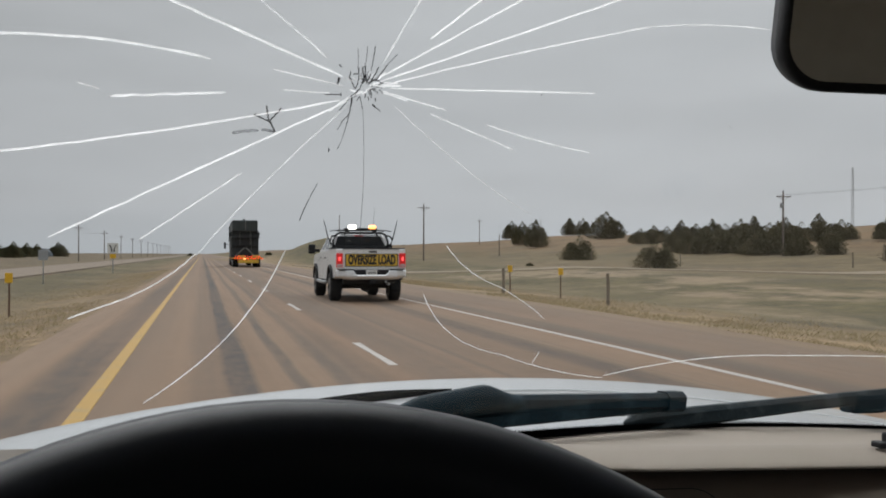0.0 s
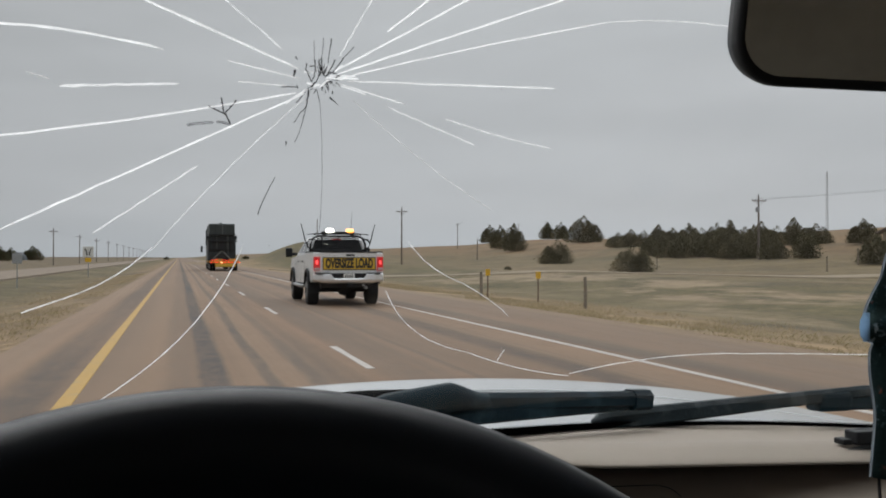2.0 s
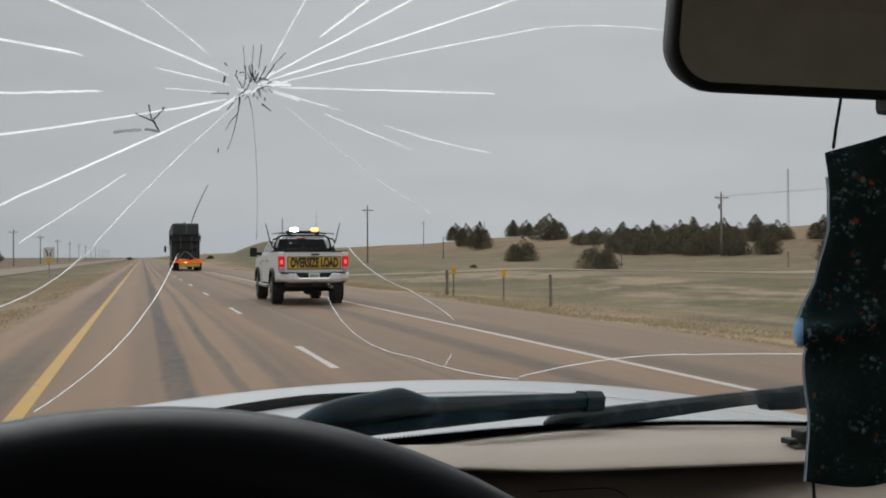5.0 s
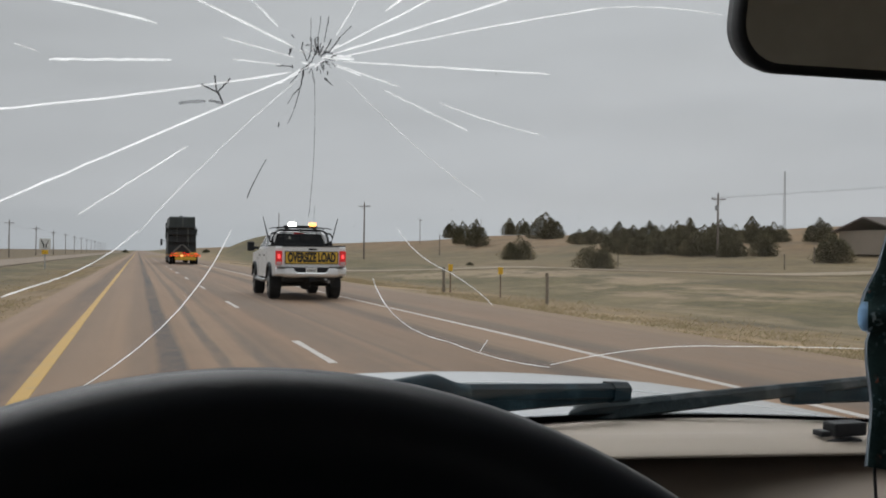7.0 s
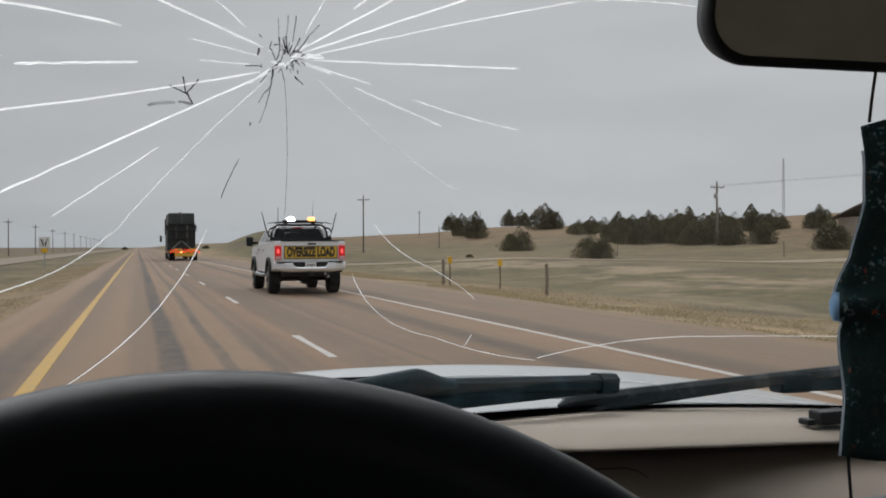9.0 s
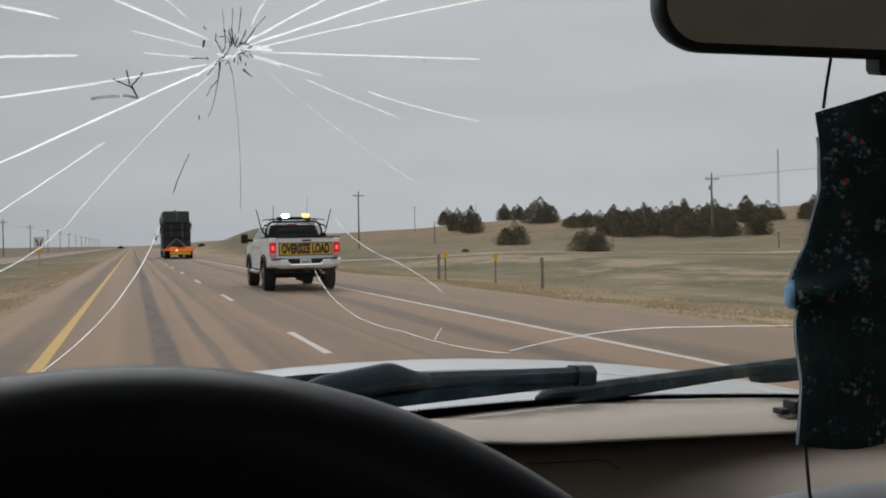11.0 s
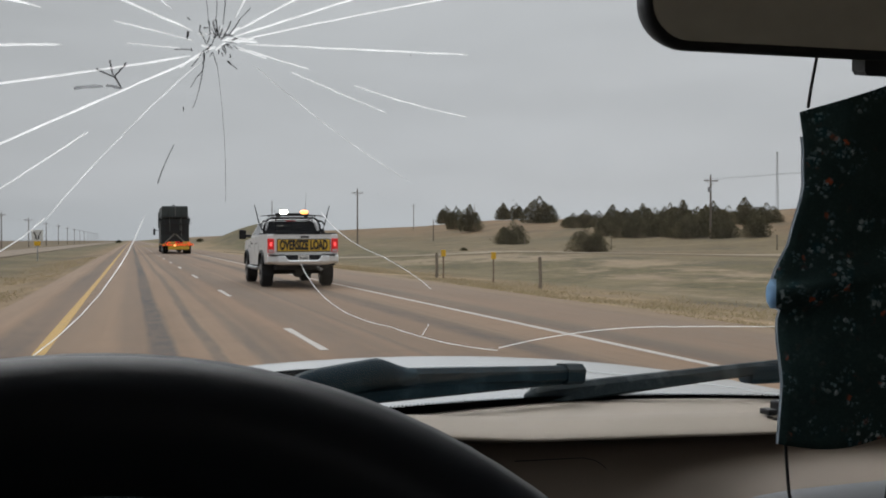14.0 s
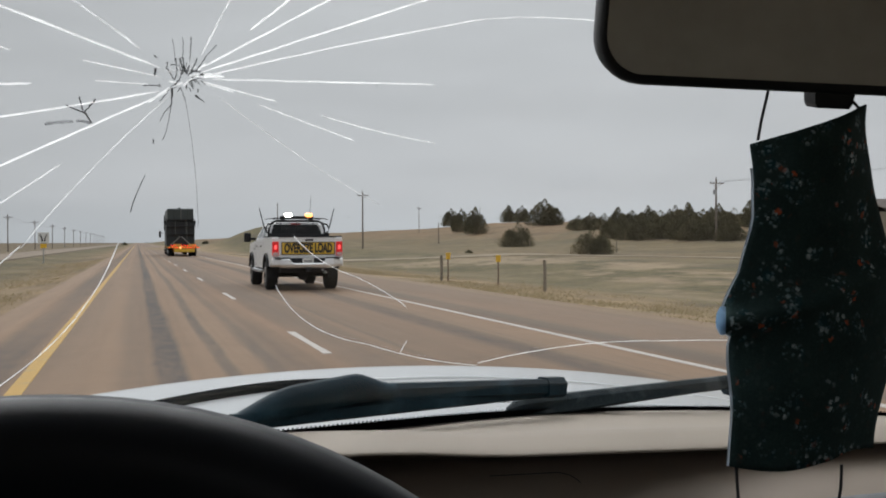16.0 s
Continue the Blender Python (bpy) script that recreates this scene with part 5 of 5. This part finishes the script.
    part("strobe", bx((-0.26, 1.98, 2.215), (0.22, 0.20, 0.12), 0.045), M_STROBE, bar_light, "lit white strobe")
    return p


build_pickup((4.72, 27.6, 0.0))


# ---- loaded low trailer farther ahead ----
def build_trailer(at):
    p = thing("low_loader_trailer", at, "yellow low-loader trailer with rows of lit red marker lamps", "trailer")
    part("rear_beam", bx((0.05, 0.15, 0.93), (2.95, 0.30, 0.20), 0.03), M_TRAILER, p, "yellow lamp beam")
    part("tail_box", bx((0.12, 0.14, 0.62), (2.05, 0.32, 0.44), 0.04), M_TRAILER, p, "yellow tail box")
    part("deck", bx((0.0, 6.5, 0.92), (2.75, 12.6, 0.22), 0.03), M_TRAILER, p)
    part("ramp_left", bx((-0.55, 0.35, 1.02), (0.75, 0.5, 0.25), 0.03, pose(0, 0, 0, -25, 0, 0)), M_TRAILER, p)
    part("ramp_right", bx((0.9, 0.35, 1.02), (0.75, 0.5, 0.25), 0.03, pose(0, 0, 0, -25, 0, 0)), M_TRAILER, p)
    for k in range(13):
        part("marker_lamp", bx((-1.28 + 0.235 * k + (0.06 if k % 3 else 0), -0.04, 0.86 + (0.05 if k % 2 else 0)), (0.10, 0.03, 0.075), 0.01), M_RED_LED, p, "lit red marker lamp")
    for x in (-1.15, -0.95, -0.75, -0.15, 0.05, 0.25, 0.45, 1.0, 1.2):
        part("upper_lamp", bx((x, 0.02, 1.10 + 0.04 * math.cos(x * 9)), (0.085, 0.03, 0.07), 0.01), M_RED_LED, p, "lit red lamp")
    part("amber_lamp", bx((-0.25, -0.06, 0.86), (0.20, 0.04, 0.13), 0.02), M_AMBER, p, "flashing amber lamp")
    part("bumper_stripe", bx((0.15, -0.04, 0.58), (2.0, 0.02, 0.26), 0.004), M_BANNER, p, "amber reflective strip")
    for y in (1.5, 2.9, 4.3, 5.7):
        for s in (-1, 1):
            for dx in (0.95, 1.25):
                tyre = part("wheel", cyl(bmesh.new(), (s * dx, y, 0.46), 0.46, 0.26, "x", 24, bevel=0.05), M_TYRE, p)
                part("rim", cyl(bmesh.new(), (s * (dx + 0.12), y, 0.46), 0.25, 0.05, "x", 16), M_STEEL, tyre)
    return p


def build_load(at):
    p = thing("machine_load", at, "tall dark steel machine with a hopper top carried on the trailer", "machinery")
    part("frame", bx((0, 5.0, 2.35), (2.60, 9.0, 2.6), 0.08), M_LOAD, p, "dark steel housing")
    part("hopper", loft(bmesh.new(), [[(-w, y0, z), (w, y0, z), (w, y1, z), (-w, y1, z)] for z, w, y0, y1 in ((3.62, 1.24, 0.40, 9.2), (3.75, 1.28, 0.3, 9.3), (4.72, 1.26, 0.25, 9.3), (4.83, 1.22, 0.35, 9.2))]), M_HOPPER, p, "flared grey-green hopper top")
    for x in (-0.62, 0.05, 0.66):
        part("hopper_rib", bx((x, 0.24, 4.24), (0.06, 0.06, 1.0), 0.01), M_LOAD_PALE if x == 0.05 else M_LOAD, p)
    part("hopper_lip", bx((0, 0.24, 3.72), (2.75, 0.14, 0.12), 0.02), M_BLACK, p)
    part("hopper_cap", bx((-0.10, 0.8, 4.90), (0.22, 0.3, 0.12), 0.03), M_LOAD, p)
    part("ledge", bx((0.06, 0.30, 3.05), (2.95, 0.30, 0.10), 0.02), M_BLACK, p, "projecting black ledge")
    part("ledge", bx((0.0, 0.32, 2.25), (2.70, 0.24, 0.08), 0.02), M_BLACK, p, "projecting black ledge")
    for s in (-1, 1):
        part("column", bx((s * 1.28, 0.7, 2.25), (0.20, 0.5, 2.5), 0.03), M_LOAD, p, "dark corner column")
        part("side_box", bx((s * 1.42, 1.2, 3.42), (0.20, 0.7, 0.42), 0.03), M_LOAD, p)
        part("brace", tube(bmesh.new(), [(s * 0.06, 0.34, 2.02), (s * 0.98, 0.26, 1.12)], 0.075, 8), M_LOAD_PALE, p, "pale diagonal brace")
        part("tie_chain", tube(bmesh.new(), [(s * 0.52, 0.30, 3.7), (s * 0.50, 0.28, 2.3)], 0.025, 6), M_LOAD_PALE, p, "dusty tie-down chain")
    part("rear_panel", bx((0, 0.48, 2.72), (1.9, 0.06, 1.5), 0.02), M_BLACK, p, "black rear panel")
    part("engine_cowl", bx((0, 0.44, 1.45), (1.3, 0.2, 0.7), 0.05), M_BLACK, p)
    part("exhaust_stack", tube(bmesh.new(), [(-1.55, 1.0, 2.6), (-1.55, 1.0, 4.2)], 0.06, 10), M_LOAD, p)
    part("ladder_rail", tube(bmesh.new(), [(0.62, 0.40, 1.3), (0.62, 0.40, 3.6)], 0.03, 8), M_LOAD_PALE, p)
    return p


def build_tractor(at):
    p = thing("truck_tractor", at, "dark semi truck tractor pulling the trailer", "truck")
    part("cab", bx((0, 2.2, 2.0), (2.4, 2.2, 2.5), 0.15), M_LOAD, p)
    part("bonnet", bx((0, 4.2, 1.45), (1.9, 2.0, 1.1), 0.15), M_LOAD, p)
    part("chassis", bx((0, 2.0, 0.85), (1.1, 7.0, 0.3), 0.04), M_BLACK, p)
    for s in (-1, 1):
        part("wing_mirror", bx((s * 1.72, 3.0, 2.35), (0.24, 0.12, 0.75), 0.04), M_TRIM, p, "tall black wing mirror")
        part("mirror_arm", bx((s * 1.42, 3.0, 2.5), (0.45, 0.05, 0.05), 0.01), M_TRIM, p)
        for y in (-0.6, 0.8, 4.9):
            wheel_set(p, s * 1.0, y, 0.5, 0.32)
    return p


build_trailer((4.45, 101.0, 0.0))
build_load((4.25, 101.2, 1.03 - 1.05))
build_tractor((4.35, 116.0, 0.0))


# ---- cedars and bushes on the slope ----
def crown_mesh(seed, n=6500, leaders=11, squat=1.0):
    """A ragged evergreen crown, one metre high and about as wide, of pointed leaders set with many small sprays."""
    rnd = random.Random(seed)
    vs, fs = [], []
    tops = []
    for k in range(leaders):
        a, r = rnd.uniform(0, math.tau), 0.36 * squat * math.sqrt(rnd.random()) if k else 0.03
        tops.append((r * math.cos(a), r * math.sin(a), (1.02 if k == 0 else rnd.uniform(0.70, 0.95)) * math.sqrt(max(0.15, 1 - (r / (0.48 * squat)) ** 2)), rnd.uniform(0.22, 0.36) * squat))
    for k in range(n):
        lx, ly, lz, lr = tops[rnd.randrange(leaders)]
        s = rnd.random() ** 1.05
        a = rnd.uniform(0, math.tau)
        rad = (lr * (1 - s ** 2.0) ** 0.85 * (0.70 + 0.30 * min(1.0, s * 5)) + 0.006) * math.sqrt(rnd.uniform(0.2, 1.15))
        rad *= 1 + 0.22 * math.sin(4 * a + 11 * s + seed)
        c = Vector((lx + rad * math.cos(a), ly + rad * math.sin(a), 0.02 + s * lz))
        rise = rnd.uniform(0.15, 1.1) + 0.8 * s
        out = Vector((math.cos(a) + lx * 1.2, math.sin(a) + ly * 1.2, rise)).normalized()
        side = out.cross(Vector((rnd.uniform(-1, 1), rnd.uniform(-1, 1), rnd.uniform(-1, 1)))).normalized()
        ln, w = rnd.uniform(0.03, 0.085) * (1.25 if rnd.random() < 0.12 else 0.8), rnd.uniform(0.005, 0.012)
        i = len(vs)
        vs += [c - side * w, c + out * ln * 0.5 - side * w * 1.2, c + out * ln, c + out * ln * 0.5 + side * w * 1.2, c + side * w]
        fs.append((i, i + 1, i + 2, i + 3, i + 4))
    me = bpy.data.meshes.new("crown")
    me.from_pydata([tuple(v) for v in vs], [], fs)
    me.materials.append(M_CEDAR)
    return me


CROWNS = [crown_mesh(3, 7500, 13), crown_mesh(11, 6500, 10, 0.9), crown_mesh(17, 9000, 20, 1.4), crown_mesh(29, 7500, 14, 1.1)]


def cedar(az, x, tall, kind, label, name="cedar_tree", category="tree", group="cedars on the slope", sink=0.0, half=None):
    """A cedar at x metres to the right of the road, seen az degrees off the road's line."""
    y = x / math.tan(radians(az))
    z = height(x, y) - 0.05 - sink
    t = thing(name, (x, y, z), label, category, group, turn=az * 37 % 360)
    part("trunk", tube(bmesh.new(), [(0, 0, -0.1), (0.02, 0.01, tall * 0.3), (0.0, 0.02, tall * 0.85)], tall * 0.022, 8, tall * 0.006), M_BARK, t)
    c = new("crown", CROWNS[kind])
    c.parent = t
    wide = tall * 1.3 if half is None else half / (0.47, 0.42, 0.64, 0.51)[kind]
    c.scale = (wide, wide, tall * 1.05)
    return t


TALL, WIDE = "dark green cedar tree with a ragged pointed crown", "low rounded dark cedar bush on the slope"
for az, x, tall, half, kind in ((17.98, 116.7, 6.4, 3.4, 3), (18.56, 88.5, 6.1, 2.6, 0), (19.41, 83.5, 6.5, 2.7, 1), (21.33, 118.3, 5.2, 2.6, 1), (22.1, 118.2, 4.9, 2.5, 3), (23.45, 104.7, 6.6, 4.4, 0)):
    cedar(az, x, tall, kind, TALL, group="cedars on the crest", half=half)
for az, x, tall, half, kind in ((27.3, 72, 2.9, 1.8, 3), (28.1, 70, 3.2, 1.6, 2), (29.0, 69, 3.4, 1.7, 0), (30.2, 70, 2.8, 1.9, 3), (31.0, 68, 3.5, 1.5, 1), (31.9, 67, 2.9, 1.7, 2),
                                (32.9, 68, 3.7, 1.6, 0), (33.8, 66, 2.9, 1.6, 3), (35.6, 66, 3.1, 1.5, 1)):
    cedar(az, x, tall, kind, TALL, half=half)
for az, x, tall, half, kind in ((25.4, 92, 3.0, 2.6, 3), (26.1, 91, 3.5, 2.2, 0), (26.9, 93, 3.0, 2.6, 2), (27.7, 91, 3.9, 1.9, 1), (28.5, 90, 3.1, 2.6, 3), (29.4, 91, 3.7, 2.1, 0), (30.1, 89, 2.9, 2.5, 2),
                                (30.9, 90, 3.5, 2.0, 3), (31.6, 88, 4.0, 1.8, 1), (32.4, 89, 2.8, 2.4, 3), (33.3, 87, 3.6, 1.9, 0), (34.1, 88, 2.7, 2.2, 2), (35.0, 86, 3.7, 1.7, 1), (36.2, 87, 2.7, 2.0, 3),
                                (38.6, 86, 3.0, 1.8, 0)):
    cedar(az, x, tall, kind, TALL, half=half)
cedar(21.9, 54.0, 3.4, 2, WIDE, "cedar_bush", "bush", "bushes", half=2.2)
cedar(26.2, 41.0, 2.3, 2, WIDE, "cedar_bush", "bush", "bushes", half=1.7)
cedar(24.92, 94.8, 1.9, 3, WIDE, "cedar_bush", "bush", "bushes", half=1.1)
cedar(19.0, 37, 0.5, 2, "small dark bush beside the gravel track", "small_bush", "bush", "small bushes")
cedar(39.3, 62, 2.6, 0, "dark cedar tree beside the farmhouse", group="trees by the house")
for y, x in ((640, 42), (660, 34), (760, -9)):
    t = cedar(math.degrees(math.atan2(abs(x), y)), abs(x), 2.4, 2, "far dark tree on the skyline", group="skyline trees")
    t.location = (x, y, height(x, y) - 0.1)
for k in range(16):
    x, y = -62 - 3.2 * ((k * 5) % 7), 250 + 15 * k
    t = cedar(20, 50, 4.2 + (k % 3), (2, 3, 0)[k % 3], "distant dark shelter-belt tree across the median", group="shelter belt")
    t.location = (x, y, height(x, y) - 0.2)


# ---- poles, wires, posts and signs ----
def utility_pole(x, y, tall, label, group, arms=1, turn=0.0):
    p = thing("utility_pole", (x, y, height(x, y) - 0.1), label, "utility pole", group, turn=turn)
    part("mast", tube(bmesh.new(), [(0, 0, 0), (0.0, 0, tall * 0.5), (0.01, 0, tall)], 0.14, 12, 0.095), M_POLE, p, "weathered grey wood")
    for k in range(arms):
        z = tall - 0.55 - 0.7 * k
        arm = part("crossarm", bx((0, -0.12, z), (1.9, 0.09, 0.11), 0.01), M_POLE, p)
        for x1 in (-0.85, -0.45, 0.45, 0.85):
            part("insulator", cyl(bmesh.new(), (x1, -0.12, z + 0.12), 0.035, 0.14, "z", 8), M_TRIM, arm)
        for s in (-1, 1):
            part("arm_brace", tube(bmesh.new(), [(s * 0.6, -0.12, z - 0.05), (0, -0.13, z - 0.55)], 0.018, 6), M_POLE, arm)
    part("pole_cap", cyl(bmesh.new(), (0.01, 0, tall + 0.12), 0.05, 0.24, "z", 8), M_TRIM, p)
    return p


utility_pole(34.0, 150.0, 9.0, "tall weathered wooden utility pole with one crossarm", "right-hand poles")
b_pole = utility_pole(66.0, 101.0, 7.6, "wooden utility pole with a transformer beside the track", "right-hand poles")
part("transformer", cyl(bmesh.new(), (-0.25, -0.1, 6.0), 0.20, 0.6, "z", 16, bevel=0.03), M_STEEL, b_pole, "grey transformer can")
for k in range(13):
    utility_pole(-27.0 - 0.25 * k, 232 + 62 * k, 8.2, "distant wooden utility pole across the median", "left-hand poles", turn=4)
for k, (x, y, tall) in enumerate(((36, 262, 8), (95, 330, 9), (150, 420, 10), (62, 200, 4.5))):
    utility_pole(x, y, tall, "thin distant pole on the rise", "far poles", arms=0 if k != 1 else 1)


def wire(p0, p1, sag):
    p0, p1 = Vector(p0), Vector(p1)
    pts = [p0.lerp(p1, s) - Vector((0, 0, sag * 4 * s * (1 - s))) for s in (i / 14 for i in range(15))]
    return tagged(part("overhead_wire", tube(bmesh.new(), pts, 0.010, 5), M_WIRE), "thin dark overhead wire between poles", "wire", "overhead wires")


for dx in (-0.85, 0.85):
    wire((66.0 + dx, 100.9, height(66, 101) + 7.15), (130.0 + dx, 70.0, height(130, 70) + 7.5), 0.6)
    for k in range(3):
        wire((-27 - 0.25 * k + dx, 231.9 + 62 * k, height(-27 - 0.25 * k, 232 + 62 * k) + 7.7), (-27.25 - 0.25 * k + dx, 293.9 + 62 * k, height(-27.25 - 0.25 * k, 294 + 62 * k) + 7.7), 0.7)


def road_post(x, y, tall, r, label, group, material=None, cap=None):
    p = thing("roadside_post", (x, y, height(x, y) - 0.05), label, "post", group)
    part("stake", tube(bmesh.new(), [(0, 0, 0), (0.01, 0, tall * 0.5), (0.0, 0.01, tall)], r, 8, r * 0.92), material or M_POST, p)
    if cap:
        part("plate", bx((0, -0.03, tall - 0.02), (0.20, 0.012, 0.27), 0.004), cap, p, "yellow reflective plate")
    return p


road_post(13.5, 31.0, 1.15, 0.065, "squat weathered wooden roadside post", "wooden posts")
road_post(12.9, 41.0, 1.15, 0.075, "weathered grey roadside post", "wooden posts")
road_post(12.6, 66.0, 1.15, 0.07, "weathered grey roadside post", "wooden posts")
road_post(50.0, 67.0, 1.3, 0.06, "thin weathered fence post on the slope", "fence posts")
road_post(46.0, 88.0, 1.3, 0.06, "thin weathered fence post on the slope", "fence posts")
road_post(52.0, 125.0, 1.3, 0.06, "thin weathered fence post on the slope", "fence posts")
road_post(60.0, 76.0, 1.6, 0.07, "thin weathered fence post on the slope", "fence posts")
for x, y in ((12.4, 38.5), (13.6, 35.8), (-5.1, 28.5)):
    road_post(x, y, 1.15, 0.028, "brown steel marker post with a yellow plate", "yellow markers", M_RUST, M_MARKER)

sign = thing("road_sign", (-8.3, 98.0, height(-8.3, 98)), "white square lane sign above a yellow plaque on a steel post", "road sign")
part("post", bx((0, 0, 1.3), (0.09, 0.06, 2.7), 0.01), M_STEEL, sign)
face = part("plate", bx((0, -0.05, 2.35), (1.0, 0.02, 1.0), 0.01), M_SIGN_WHITE, sign, "white sign plate")
for s in (-1, 1):
    part("arrow", tube(bmesh.new(), [(s * 0.10, -0.07, 2.0), (s * 0.13, -0.07, 2.3), (s * 0.30, -0.07, 2.65)], 0.06, 6), M_BLACK, face, "black curved arrow")
part("plaque", bx((0, -0.05, 1.58), (0.55, 0.02, 0.4), 0.01), M_MARKER, sign, "yellow plaque")
sign2 = thing("small_road_sign", (-9.2, 62.0, height(-9.2, 62)), "grey back of a square sign on a thin post", "road sign")
part("post", bx((0, 0, 0.95), (0.06, 0.05, 1.9), 0.01), M_STEEL, sign2)
part("plate", bx((0, -0.04, 1.75), (0.55, 0.02, 0.6), 0.01), M_STEEL, sign2, "grey sign plate")

mast = thing("radio_mast", (300, 402, height(300, 402) - 0.3), "thin distant lattice radio mast on the skyline", "mast")
for k in range(3):
    a = math.tau * k / 3
    part("leg", tube(bmesh.new(), [(0.8 * math.cos(a), 0.8 * math.sin(a), 0), (0.3 * math.cos(a), 0.3 * math.sin(a), 36)], 0.10, 5), M_STEEL, mast)
for k in range(12):
    part("rung", tube(bmesh.new(), [(-0.7 + 0.03 * k, 0, 3 * k + 1), (0.7 - 0.03 * k, 0.1, 3 * k + 2.4)], 0.06, 5), M_STEEL, mast)

# ---- farm buildings ----
shed = thing("quonset_shed", (-68, 450, height(-68, 450) - 0.2), "rounded grey metal farm shed across the median", "shed")
part("shell", loft(bmesh.new(), [[(4.3 * math.cos(radians(a)), y, 3.7 * math.sin(radians(a))) for a in range(0, 181, 12)] for y in (0, 18)]), M_SHED, shed, "corrugated grey arch", smooth=False)
part("door", bx((0, -0.05, 1.2), (2.6, 0.12, 2.4), 0.03), M_STEEL, shed, "pale sliding door")
for k in range(9):
    part("rib", tube(bmesh.new(), [(4.34 * math.cos(radians(a)), 1 + 2 * k, 3.74 * math.sin(radians(a))) for a in range(0, 181, 15)], 0.06, 5), M_SHED, shed)

house = thing("farmhouse", (74.0, 75, height(74.0, 75) - 0.2), "low tan farmhouse with a brown roof", "house")
part("wall", bx((0, 4, 1.2), (11, 8, 2.4), 0.03), M_HOUSE, house)
part("roof", loft(bmesh.new(), [[(x, -0.6, 2.35), (x, 4, 3.75), (x, 8.6, 2.35), (x, 8.6, 2.2), (x, 4, 3.6), (x, -0.6, 2.2)] for x in (-6, 6)]), M_ROOF, house, "brown shingled gable roof")
for x in (-3.5, 0.5, 3.5):
    win = part("window", bx((x, -0.02, 1.6), (1.1, 0.1, 1.1), 0.02), M_SIGN_WHITE, house)
    part("pane", bx((x, -0.08, 1.6), (0.92, 0.02, 0.92)), M_CAB_GLASS, win)
part("door", bx((-1.4, -0.03, 1.1), (0.95, 0.1, 2.1), 0.02), M_ROOF, house)

# ---- dry grass along the verges ----
rnd = random.Random(21)
vs, fs = [], []


def tuft(x, y, tall, blades):
    z = height(x, y) - 0.02
    for _ in range(blades):
        a, lean = rnd.uniform(0, math.tau), rnd.uniform(0.5, 1.5)
        h = tall * rnd.uniform(0.5, 1.1)
        w = rnd.uniform(0.004, 0.010)
        bx0, by0 = x + rnd.uniform(-0.35, 0.35), y + rnd.uniform(-0.5, 0.5)
        dx, dy = math.cos(a), math.sin(a)
        i = len(vs)
        vs.extend(((bx0 - dy * w, by0 + dx * w, z), (bx0 + dy * w, by0 - dx * w, z), (bx0 + dx * lean * h * 0.4 + dy * w, by0 + dy * lean * h * 0.4 - dx * w, z + h * 0.6), (bx0 + dx * lean * h, by0 + dy * lean * h, z + h)))
        fs.extend(((i, i + 1, i + 2), (i, i + 2, i + 3)))


for _ in range(5200):
    y = 9 + 80 * rnd.random() ** 1.5
    x = 9.15 + abs(rnd.gauss(0, 3.2))
    if noise.noise((x * 0.35, y * 0.16, 9)) > -0.2:
        tuft(x, y, rnd.uniform(0.03, 0.13), 9)
for _ in range(2600):
    y = 12 + 80 * rnd.random() ** 1.5
    x = -2.75 - abs(rnd.gauss(0, 2.6))
    if noise.noise((x * 0.35, y * 0.16, 4)) > -0.2:
        tuft(x, y, rnd.uniform(0.03, 0.10), 9)
me = bpy.data.meshes.new("dry_grass")
me.from_pydata(vs, [], fs)
me.materials.append(M_GRASS)
tagged(new("dry_grass", me), "tufts of dry tan grass along the verges", "grass", kind="stuff")
